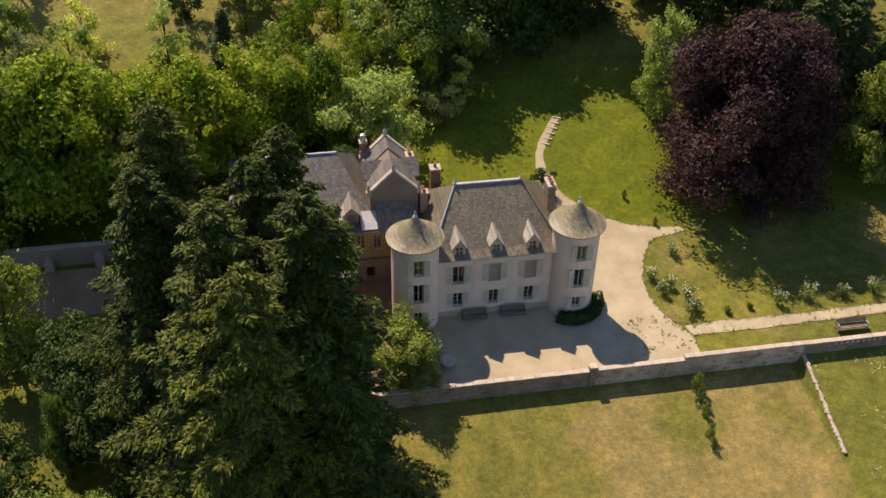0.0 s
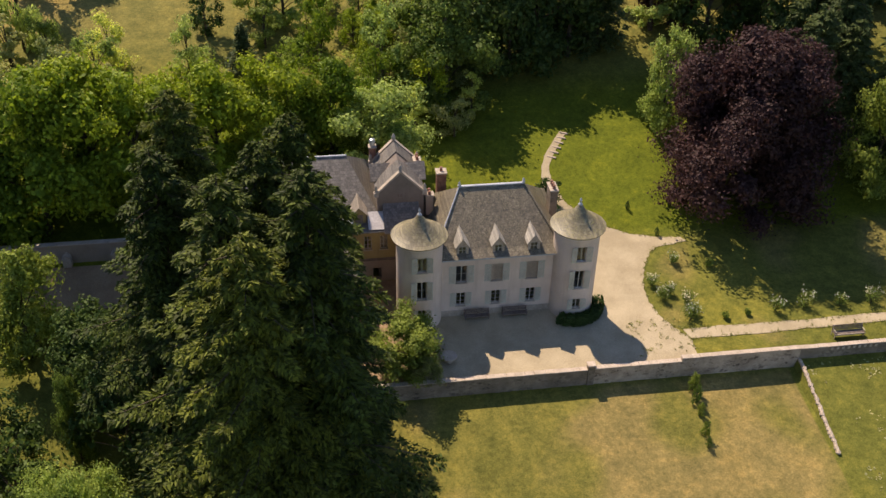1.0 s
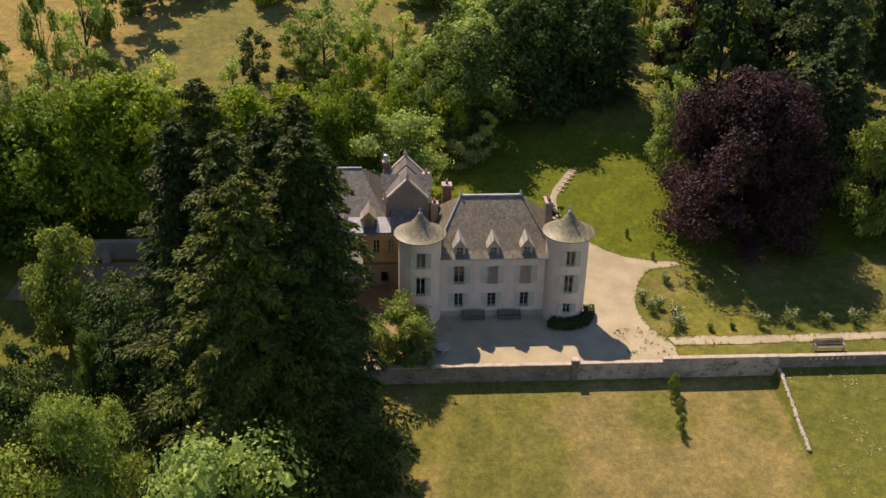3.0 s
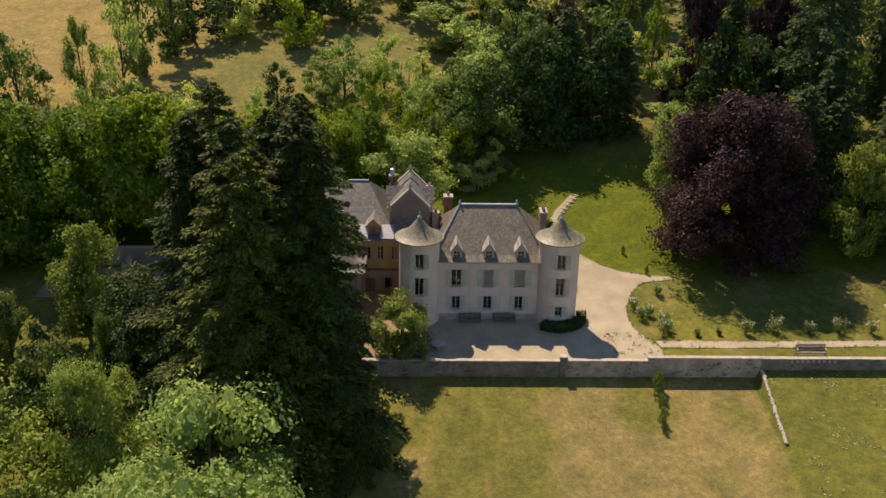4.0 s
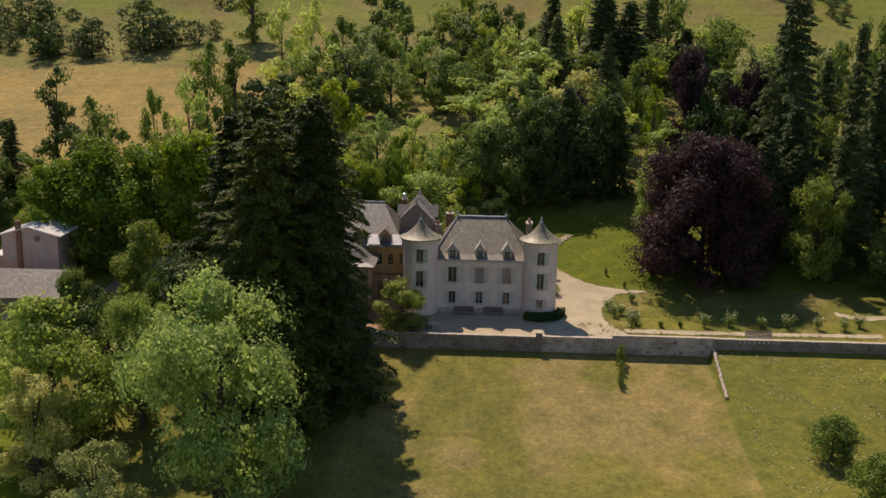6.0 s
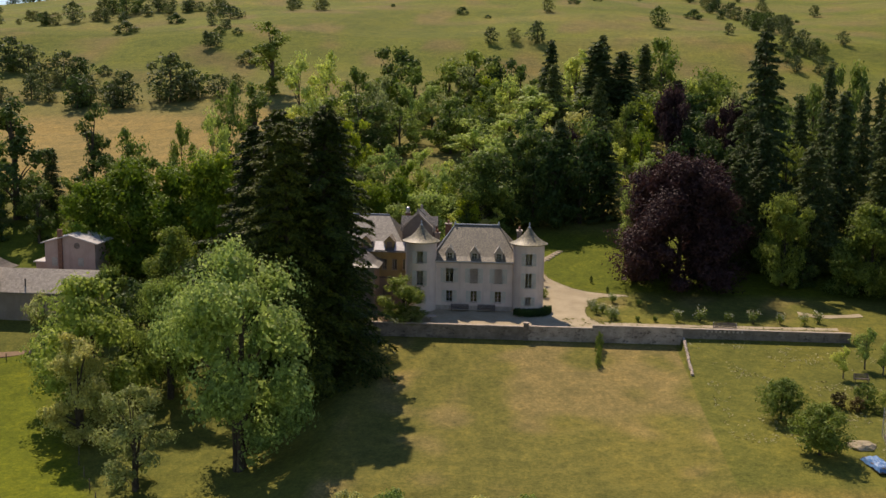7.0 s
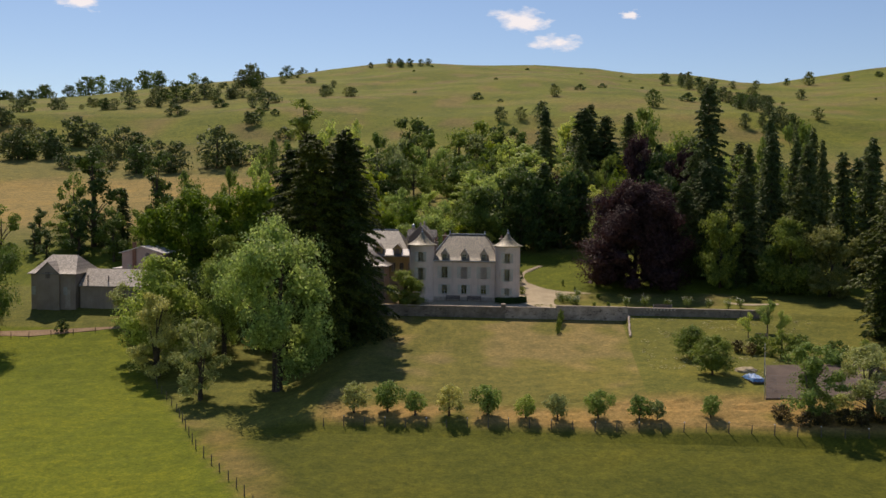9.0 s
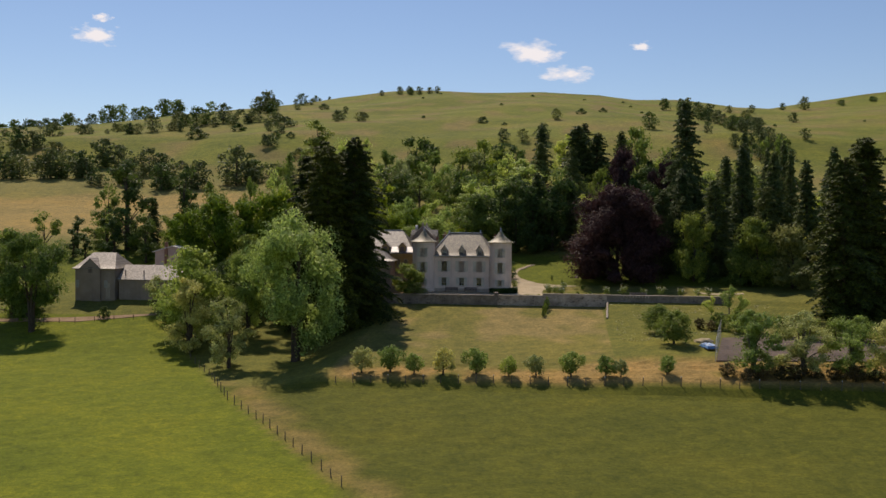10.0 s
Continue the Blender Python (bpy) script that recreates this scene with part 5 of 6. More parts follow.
# gabled block
gx0, gx1 = -11.75, -6.85
part("gable_block", prism(empty_bm(), gx0, gx1, -1.0, 11.3, 13.75, 7.0, 13.9), STONE_DARK, wing, "gabled block of grey render")
for y0, y1 in ((7.45, 9.6), (11.4, 13.5)):
    part("gable_roof", gable_roof(empty_bm(), gx0, gx1, y0, y1, 11.33, 13.78, "y", 0.12), SLATE_BLUE, wing)
part("cross_roof", gable_roof(empty_bm(), -12.2, -6.4, 9.3, 11.7, 11.6, 12.9, "x", 0.1), SLATE_FARM, wing)
for y in (7.0, 13.75):
    for s in (-1, 1):
        bm = empty_bm()
        xm = (gx0 + gx1) / 2
        n = 6
        for i in range(n):
            a, b = i / n, (i + 1) / n
            xa, xb = xm + s * 2.62 * (1 - a), xm + s * 2.62 * (1 - b)
            za, zb = 11.2 + 2.62 * a, 11.2 + 2.62 * b
            vs = [bm.verts.new(p) for yy in (y - 0.12, y + 0.4) for p in ((xa, yy, za), (xb, yy, zb), (xb, yy, zb + 0.26), (xa, yy, za + 0.26))]
            for f in ((0, 1, 2, 3), (7, 6, 5, 4), (3, 2, 6, 7), (0, 4, 5, 1), (0, 3, 7, 4), (1, 5, 6, 2)):
                bm.faces.new([vs[k] for k in f])
        part("coping", bm, CUT_STONE, wing)
        part("kneeler", box(empty_bm(), xm + s * 2.55 - 0.25, xm + s * 2.55 + 0.25, y - 0.14, y + 0.42, 11.0, 11.55, 0.05), CUT_STONE, wing)
        part("pinnacle", lathe(empty_bm(), [(0.2, 11.55), (0.14, 11.8), (0.2, 11.95), (0.12, 12.2), (0.02, 12.35)], 10, xm + s * 2.55, y + 0.14), CUT_STONE, wing)
    part("finial", lathe(empty_bm(), [(0.22, 13.9), (0.16, 14.1), (0.24, 14.25), (0.14, 14.5), (0.02, 14.7)], 10, (gx0 + gx1) / 2, y + 0.14), CUT_STONE, wing)
part("slit_window", box(empty_bm(), -9.6, -9.1, 6.97, 6.999, 10.9, 11.25), DARK_WOOD, wing)
chimney(wing, -11.6, 14.2, 9.0, 13.0, 0.7, 0.7, BRICK, 0)
part("cowl", lathe(empty_bm(), [(0.3, 13.16), (0.3, 13.6), (0.36, 13.65), (0.28, 13.95), (0.02, 14.05)], 14, -11.6, 14.2), METAL, wing, "dull metal chimney cowl")
# link between wing and manor, roofs stepping down
part("link_wall", box(empty_bm(), -9.2, -7.6, 5.0, 11.3, -0.5, 8.2), GREY_WALL, wing)
bm = empty_bm()
v = [bm.verts.new(p) for p in ((-11.2, 4.6, 8.0), (-7.4, 4.6, 8.0), (-7.4, 7.0, 10.2), (-11.2, 7.0, 10.2), (-11.2, 4.6, 7.85), (-7.4, 4.6, 7.85), (-7.4, 7.0, 7.85), (-11.2, 7.0, 7.85))]
for f in ((0, 1, 2, 3), (4, 7, 6, 5), (0, 4, 5, 1), (1, 5, 6, 2), (3, 7, 4, 0), (2, 6, 7, 3)):
    bm.faces.new([v[i] for i in f])
part("link_roof", bm, SLATE_BLUE, wing)
chimney(wing, -6.9, 12.6, 8.0, 12.0, 0.7, 0.9, BRICK, 2)
# wing dormers
for x in (-13.75, -17.5, -20.8):
    part("dormer", prism(empty_bm(), x - 0.75, x + 0.75, 7.9, 9.4, 10.15, 6.45, 9.6), OCHRE_WALL, wing)
    part("dormer_roof", gable_roof(empty_bm(), x - 0.75, x + 0.75, 6.35, 10.2, 9.4, 10.18, "y", 0.22, 0.1), SLATE_FARM, wing)
    part("dormer_pane", box(empty_bm(), x - 0.42, x + 0.42, 6.42, 6.449, 8.25, 9.3), DARK_WOOD, wing)
for x in (-15.2, -12.0):
    slope = pose(x, 5.3, 8.06, 33)
    part("eave_sheet", box(empty_bm(), -0.85, 0.85, 0, 2.1, 0.02, 0.09, 0.0, slope), PALE_SHEET, wing, "pale lead sheet over the eaves")

# low pavilion with a kicked-out slate roof
pav = thing("pavilion", pose(0, 0, 0), "low plastered pavilion with a swept slate roof", "house")
part("wall", box(empty_bm(), -22.0, -15.3, -0.2, 6.2, -1.6, 6.3), GREY_WALL, pav)
part("roof", flared_roof(empty_bm(), -22.3, -15.0, -0.5, 6.29, 6.3, -18.9, -18.5, 2.9, 9.4, 1.0, 0.35), SLATE_BLUE, pav)
part("gutter", box(empty_bm(), -14.75, -14.62, -1.1, 5.6, 6.3, 6.42, 0.03), LEAD, pav)

# ---- terrace: gravel, walls, lawn edge ----
def sheet(name, outline, mat, lift, label, step=1.0, thick=0.12):
    """A flat area of loose ground, lying on the terrain."""
    bm = empty_bm()
    f = bm.faces.new([bm.verts.new((x, y, 0)) for x, y in outline])
    xs, ys = [p[0] for p in outline], [p[1] for p in outline]
    for axis, a, b in (((1, 0, 0), min(xs), max(xs)), ((0, 1, 0), min(ys), max(ys))):
        k = a + step
        while k < b:
            bmesh.ops.bisect_plane(bm, geom=bm.verts[:] + bm.edges[:] + bm.faces[:], plane_co=Vector(axis) * k, plane_no=axis)
            k += step
    for v in bm.verts:
        v.co.z = gz(v.co.x, v.co.y) + lift
    r = bmesh.ops.extrude_face_region(bm, geom=bm.faces[:])
    for v in r["geom"]:
        if isinstance(v, bmesh.types.BMVert):
            v.co.z -= thick
    return tagged(part(name, bm, mat), label, "ground", kind="structure")


def curve_points(pts, n=6):
    """A smooth row of points through pts."""
    out = []
    for i in range(len(pts) - 1):
        p = [Vector(pts[max(i - 1, 0)]), Vector(pts[i]), Vector(pts[i + 1]), Vector(pts[min(i + 2, len(pts) - 1)])]
        for k in range(n):
            t = k / n
            q = 0.5 * (2 * p[1] + (p[2] - p[0]) * t + (2 * p[0] - 5 * p[1] + 4 * p[2] - p[3]) * t * t + (3 * p[1] - p[0] - 3 * p[2] + p[3]) * t ** 3)
            out.append((q.x, q.y))
    return out + [tuple(pts[-1])]


def frayed(pts, amount, seed):
    r = random.Random(seed)
    return [(x + r.uniform(-amount, amount), y + r.uniform(-amount, amount)) for x, y in pts]


east = curve_points([(19.5, -8.0), (19.5, -6.5), (18.5, -4.7), (17.3, -1.8), (17.0, 1.3), (17.8, 4.3), (19.0, 6.8), (20.5, 8.5), (24.4, 9.3)])
north = curve_points([(23.8, 10.1), (20.4, 10.6), (17.1, 11.9), (14.0, 14.3), (12.0, 16.8), (11.4, 18.8)])
sheet("forecourt", [(-9.8, -9.7)] + [(19.4, -9.7)] + frayed(east, 0.12, 1) + frayed(north, 0.1, 2) + [(9.5, 18.8), (9.5, 13.2), (8.9, 10.2), (8.9, 0.1), (-9.8, 0.1)], GRAVEL, 0.05, "pale beige gravel forecourt in front of the manor")
sheet("path", frayed(curve_points([(11.4, 18.9), (11.0, 22.7), (12.2, 25.8), (14.7, 29.7)]), 0.08, 3) + frayed(curve_points([(13.9, 30.1), (11.4, 26.3), (10.0, 22.8), (9.6, 18.8)]), 0.08, 4), GRAVEL, 0.05, "narrow gravel path climbing to the wood")
sheet("path", frayed(curve_points([(19.4, -6.5), (28.4, -6.45), (36.4, -6.25), (46.4, -6.1), (52.8, -5.9)]), 0.1, 5) + frayed(curve_points([(52.8, -4.5), (46.2, -4.75), (36.2, -4.95), (28.2, -5.0), (19.2, -4.85)]), 0.15, 6), GRAVEL, 0.05, "straight gravel path along the terrace wall")
sheet("yard", [(-15.2, -8.3), (-9.85, -9.7), (-9.85, 0.1), (-9.2, 6.2), (-15.2, 6.2)], EARTH, 0.05, "brown earth yard in the shade of the firs")
sheet("path", frayed(curve_points([(49.4, 2.2), (52.9, 0.8), (58.9, 2.1)]), 0.15, 7) + frayed(curve_points([(58.8, 3.3), (52.8, 2.3), (49.5, 3.5)]), 0.15, 8), GRAVEL, 0.05, "worn gravel patch at the end of the lawn")
# steps at the top of the garden path
for i in range(6):
    t = i / 5
    x, y = 11.9 + 2.6 * t, 25.4 + 4.5 * t
    m = pose(x, y, gz(x, y) + 0.06, 0, 0, -28)
    ob = part("garden_step", box(empty_bm(), -0.6, 0.6, -0.12, 0.12, -0.1, 0.08, 0.03), COPING)
    ob.matrix_basis = m
    tagged(ob, "pale stone step set across the garden path", "step", "steps of the garden path")


def terrace_wall(name, x0, x1, z0, top, mat, label, copings=True, y0=-10.2, y1=-9.75):
    r = random.Random(int(x0 * 10))
    bm = empty_bm()
    n = int((x1 - x0) / 0.6)
    rows = 6
    for yy in (y0, y1):
        g = [[bm.verts.new((x0 + (x1 - x0) * i / n, yy + (r.uniform(-0.035, 0.035) if 0 < i < n else 0), z0 + (top - z0) * j / rows)) for i in range(n + 1)] for j in range(rows + 1)]
        for j in range(rows):
            for i in range(n):
                bm.faces.new((g[j][i], g[j][i + 1], g[j + 1][i + 1], g[j + 1][i]))
        if yy == y0:
            first = g
    for a, b in ((first[-1], g[-1]), (first[0], g[0]), ([q[0] for q in first], [q[0] for q in g]), ([q[-1] for q in first], [q[-1] for q in g])):
        for i in range(len(a) - 1):
            bm.faces.new((a[i], a[i + 1], b[i + 1], b[i]))
    w = tagged(part(name, bm, mat), label, "wall", kind="structure")
    if copings:
        k = x0
        while k < x1 - 0.05:
            l = min(r.uniform(0.8, 1.3), x1 - k)
            part("coping_stone", box(empty_bm(), k + 0.008, k + l - 0.008, y0 - 0.06 - r.uniform(0, 0.03), y1 + 0.05, top + 0.002, top + 0.12 + r.uniform(-0.02, 0.02), 0.02), COPING, w)
            k += l
    return w


terrace_wall("terrace_wall_1", -15.0, 7.45, -3.2, 0.1, RUBBLE, "dark rubble retaining wall below the forecourt")
terrace_wall("terrace_wall_2", 8.2, 17.2, -3.2, 0.15, RUBBLE_PALE, "limed rubble retaining wall below the forecourt")
terrace_wall("terrace_wall_3", 17.2, 29.85, -3.2, 0.55, RUBBLE_PALE, "limed rubble retaining wall below the rose garden")
terrace_wall("terrace_wall_4", 29.85, 53, -2.2, 0.5, RUBBLE, "low rubble wall along the upper lawn")
pier = part("wall_pier", box(empty_bm(), 7.47, 8.18, -10.3, -9.65, -3.2, 0.6, 0.03), RUBBLE)
tagged(pier, "squared stone pier in the terrace wall", "pier", kind="structure")
part("pier_cap", box(empty_bm(), 7.4, 8.25, -10.37, -9.58, 0.602, 0.76, 0.04), COPING, pier)
bal = thing("stone_balustrade", pose(0, 0, 0), "low pierced stone parapet on the terrace wall", "balustrade")
for i in range(9):
    x = 33.2 + i * 0.6
    part("baluster", box(empty_bm(), x - 0.14, x + 0.14, -10.35, -10.27, 0.16, 0.46, 0.02), COPING, bal)
# line of stones that edges the lower lawn
row = thing("stone_edging", pose(0, 0, 0), "crooked line of pale stones edging the lower lawn", "edging")
r = random.Random(3)
for i in range(26):
    t = i / 25
    x, y = 29.95 - 0.6 * t + r.uniform(-0.06, 0.06), -10.5 - 10.6 * t
    zb = gz(30.4, y)
    s = r.uniform(0.18, 0.28)
    bm = empty_bm()
    bmesh.ops.create_icosphere(bm, subdivisions=1, radius=1)
    for v in bm.verts:
        v.co = Vector((v.co.x * s, v.co.y * 0.42, v.co.z * s * 1.1)) * r.uniform(0.85, 1.15)
    ob = part("stone", bm, COPING, row)
    ob.location = (x, y, zb + 0.05)

# ---- garden things ----
def bench(x, y, w, rz, mat, label, z=None, rail=None, tall=1.0):
    rail = rail or mat
    b = thing("garden_bench", pose(x, y, (gz(x, y) if z is None else z) + 0.04, 0, 0, rz) @ Matrix.Diagonal((1, tall, tall, 1)), label, "bench", "garden benches")
    for i in range(4):
        part("seat_slat", box(empty_bm(), -w / 2, w / 2, -0.28 + i * 0.14, -0.16 + i * 0.14, 0.42, 0.46, 0.006), mat, b)
    for i in range(4):
        part("back_slat", box(empty_bm(), -w / 2, w / 2, 0.27 + 0.02 * i, 0.3 + 0.02 * i, 0.5 + i * 0.13, 0.6 + i * 0.13, 0.006), mat, b)
    for s in (-1, 1):
        bm = empty_bm()
        box(bm, s * (w / 2 - 0.1) - 0.04, s * (w / 2 - 0.1) + 0.04, -0.26, -0.18, 0, 0.42, 0.008)
        part("front_leg", bm, rail, b)
        part("back_leg", box(empty_bm(), s * (w / 2 - 0.1) - 0.04, s * (w / 2 - 0.1) + 0.04, 0.3, 0.38, 0, 1.02, 0.008), rail, b)
        part("armrest", box(empty_bm(), s * (w / 2 - 0.1) - 0.045, s * (w / 2 - 0.1) + 0.045, -0.3, 0.3, 0.63, 0.68, 0.01), rail, b)
    part("front_rail", box(empty_bm(), -w / 2, w / 2, -0.33, -0.285, 0.36, 0.47, 0.008), rail, b)
    return b


bench(-2.1, -0.7, 2.7, 0, DARK_WOOD, "long weathered wooden bench against the manor wall", 0.01)
bench(1.95, -0.7, 2.7, 0, DARK_WOOD, "long weathered wooden bench against the manor wall", 0.01)
bench(36.2, -7.9, 3.4, 0, DARK_WOOD, "dark slatted bench with pale arms behind the parapet", None, PALE_WOOD, 1.25)
bench(50.4, -22.5, 1.9, 0, DARK_WOOD, "small dark bench under the saplings")

# ragged grass along the gravel
gr = np.random.default_rng(12)
edges = np.array(east + north + curve_points([(19.4, -6.55), (30, -6.4), (42, -6.2), (52, -6.0)], 30) + curve_points([(19.2, -4.85), (30, -5.0), (42, -4.8), (52, -4.6)], 30) + [(gr.uniform(13.5, 19.5), gr.uniform(-8.7, -3)) for _ in range(70)] + [(gr.uniform(20, 52), gr.uniform(-6.3, -4.9)) for _ in range(25)] + curve_points([(-9.5, -9.5), (0, -9.55), (10, -9.5), (18, -9.55)], 20))
tuft_at = edges[gr.integers(0, len(edges), 900)] + gr.normal(size=(900, 2)) * 0.12
tuft_pts = np.repeat(tuft_at, 5, 0) + gr.normal(size=(4500, 2)) * 0.08
tz = ground_z(tuft_pts[:, 0], tuft_pts[:, 1]) + gr.uniform(0.05, 0.14, 4500)
tufts = tagged(new("grass_tufts", leaf_mesh("grass_tufts", quads(np.column_stack((tuft_pts, tz)), gr.normal(size=(4500, 3)) + np.array((0, 0, 0.7)), 0.075, 0.5, gr))), "ragged green grass tufts along the gravel edges", "grass", kind="stuff")
tufts.data.materials.append(LEAF_OLIVE)

# pale dry tufts scattered over the upper lawn, in drifts
n = 9000
fx, fy = gr.uniform(30.5, 62, n), gr.uniform(-44, -10.8, n)
drift = np.array([noise.noise((a * 0.22, b * 0.22, 2)) + 0.7 * noise.noise((a * 0.9, b * 0.9, 6)) for a, b in zip(fx, fy)])
fx, fy = fx[drift > 0.22], fy[drift > 0.22]
fz = ground_z(fx, fy) + 0.06
straw = tagged(new("dry_tufts", leaf_mesh("dry_tufts", quads(np.column_stack((fx, fy, fz)), gr.normal(size=(len(fx), 3)) * 0.35 + np.array((0, 0, 1)), 0.15, 0.6, gr))), "drifts of small straw-coloured tufts in the lawn", "grass", kind="stuff")
straw.data.materials.append(LEAF_STRAW)

# clipped hedge round the tower foot
rng = np.random.default_rng(8)
n = 5200
th = rng.uniform(-0.2 * math.pi, 0.52 * math.pi, n)
rad = 3.05 + rng.uniform(-0.55, 0.62, n)
zz = rng.uniform(0, 1, n) ** 0.6 * 0.95
skin = rng.random(n) < 0.75
rad = np.where(skin & (zz < 0.85), np.where(rng.random(n) < 0.7, 3.65, 2.6), rad)
zz = np.where(skin & (zz >= 0.85), 0.95, zz)
pts = np.stack((TX + rad * np.sin(th), TY - rad * np.cos(th), zz + rng.normal(size=n) * 0.05 + 0.05), -1)
nr = np.stack((np.sin(th) * (rad - 3.1), -np.cos(th) * (rad - 3.1), 0.5 + 0 * th), -1) + rng.normal(size=(n, 3)) * 0.4
hedge = tagged(new("box_hedge", leaf_mesh("box_hedge", quads(pts, nr, 0.12, 0.7, rng))), "low clipped dark green hedge round the tower foot", "hedge")
hedge.data.materials.append(LEAF_DARK)

# stone table and pots by the small tree
tab = thing("garden_table", pose(-6.0, -6.9, -0.2), "round pale stone garden table on a pedestal", "table")
part("tabletop", lathe(empty_bm(), [(0.75, 0.7), (0.82, 0.73), (0.82, 0.8), (0.76, 0.83)], 28), COPING, tab)
part("pedestal", lathe(empty_bm(), [(0.35, 0), (0.35, 0.08), (0.18, 0.15), (0.14, 0.5), (0.24, 0.7)], 18), CUT_STONE, tab)
for x, y in ((-10.7, -9.0), (-9.1, -9.1)):
    pot = thing("flower_pot", pose(x, y, -0.25), "terracotta pot with a small green plant", "pot", "pots by the wall")
    part("pot", lathe(empty_bm(), [(0.2, 0), (0.32, 0.5), (0.36, 0.5), (0.36, 0.58), (0.28, 0.58), (0.24, 0.45)], 18), TERRACOTTA, pot)
    q = rng.normal(size=(160, 3)) * np.array((0.2, 0.2, 0.16)) + np.array((0, 0, 0.75))
    o = new("plant", leaf_mesh("plant", quads(q, rng.normal(size=(160, 3)), 0.08, 0.6, rng)))
    o.data.materials.append(LEAF_MID)
    o.parent = pot


def rose(x, y, h, white=True, seed=0, label="white-flowering rose bush at the edge of the lawn"):
    """A loose bush with clusters of pale flowers near the top."""
    g = np.random.default_rng(seed)
    t = thing("rose_bush", pose(x, y, gz(x, y), 0, 0, seed * 50), label, "rose bush", "rose bushes of the terrace")
    bm = empty_bm()
    tips = []
    for i in range(7):
        a = g.uniform(0, 6.28)
        tip = (0.45 * h * math.cos(a) * g.uniform(0.4, 1), 0.45 * h * math.sin(a) * g.uniform(0.4, 1), h * g.uniform(0.65, 1))
        tips.append(tip)
        tube(bm, [(0, 0, -0.1), (tip[0] * 0.4, tip[1] * 0.4, h * 0.45), tip], [0.03, 0.02, 0.008], 4)
    part("stems", bm, BARK, t)
    tips = np.array(tips)
    p = tips[g.integers(0, 7, 420)] * g.uniform(0.35, 1.0, (420, 1)) + g.normal(size=(420, 3)) * 0.13 * h
    p[:, 2] = np.maximum(p[:, 2], 0.1)
    o = new("foliage", leaf_mesh("foliage", quads(p, g.normal(size=(420, 3)) + np.array((0, 0, 0.6)), 0.09, 0.7, g)))
    o.data.materials.append(LEAF_MID)
    o.parent = t
    if white:
        p = tips[g.integers(0, 7, 70)] + g.normal(size=(70, 3)) * 0.12 * h
        o = new("blossoms", leaf_mesh("blossoms", quads(p, g.normal(size=(70, 3)) + np.array((0, 0, 0.8)), 0.07, 0.9, g)))
        o.data.materials.append(LEAF_ROSE)
        o.parent = t


for i, (x, y, h) in enumerate(((19.6, 1.0, 1.3), (18.1, 2.4, 1.5), (18.7, 0.3, 1.7), (21.1, -1.0, 1.6), (20.5, -3.6, 2.0), (21.1, -2.8, 1.4), (30.2, -3.2, 1.7), (33.5, -3.0, 1.9), (37.6, -3.3, 1.5), (41.2, -3.2, 1.8), (45.1, -3.1, 1.5), (48.6, -3.3, 1.7), (21.6, 5.8, 1.4), (25.5, 4.8, 1.0), (24.4, -3.7, 0.8), (27.0, -3.4, 0.7), (50.9, -2.0, 1.7))):
    rose(x, y, h, not (13 <= i <= 15), i)
for i, (x, y, h) in enumerate(((18.1, -12.0, 2.4), (17.9, -13.5, 2.2), (17.8, -15.0, 1.7), (17.5, -17.4, 1.9), (17.4, -18.7, 1.3))):
    g = plant(BUSH[i % 2], 3.2, x, y, h, LEAF_MID, "sapling", "small leafy sapling growing on the front lawn", 0.5, category="shrub")
for x, y, h in ((19.0, 15.4, 1.2), (21.3, 10.7, 1.2)):
    plant(BUSH[0], 3.2, x, y, h, LEAF_DARK, "sapling", "tiny shrub on the back lawn", 0.5, category="shrub")
plant(BUSH[1], 3.2, 9.1, 16.1, 4.2, LEAF_DARK, "shrub", "dark rounded shrub behind the manor", 0.95, category="shrub")
plant(BUSH[0], 3.2, 10.9, 7.5, 1.6, LEAF_MID, "shrub", "low shrub beside the gravel", 1.0, category="shrub")

# ---- shrub row and fences ----
for i, (x, h) in enumerate(((-9.9, 3.9), (-5.5, 4.1), (-1.8, 3.2), (2.7, 4), (7.6, 3.9), (12.6, 3), (16.6, 3.3), (21.9, 3.7), (27, 3.2), (29.2, 2.6), (36, 2.8))):
    t = plant(ORCHARD[i % 3], 3.2, x, -60.4 + 0.5 * math.sin(i * 2), h * 0.98, LEAF_WILLOW if i % 3 else LEAF_GREY, "orchard_shrub", "rounded green shrub in a row along the fence", 1.0, category="shrub")
    t["group"] = "shrubs along the fence"


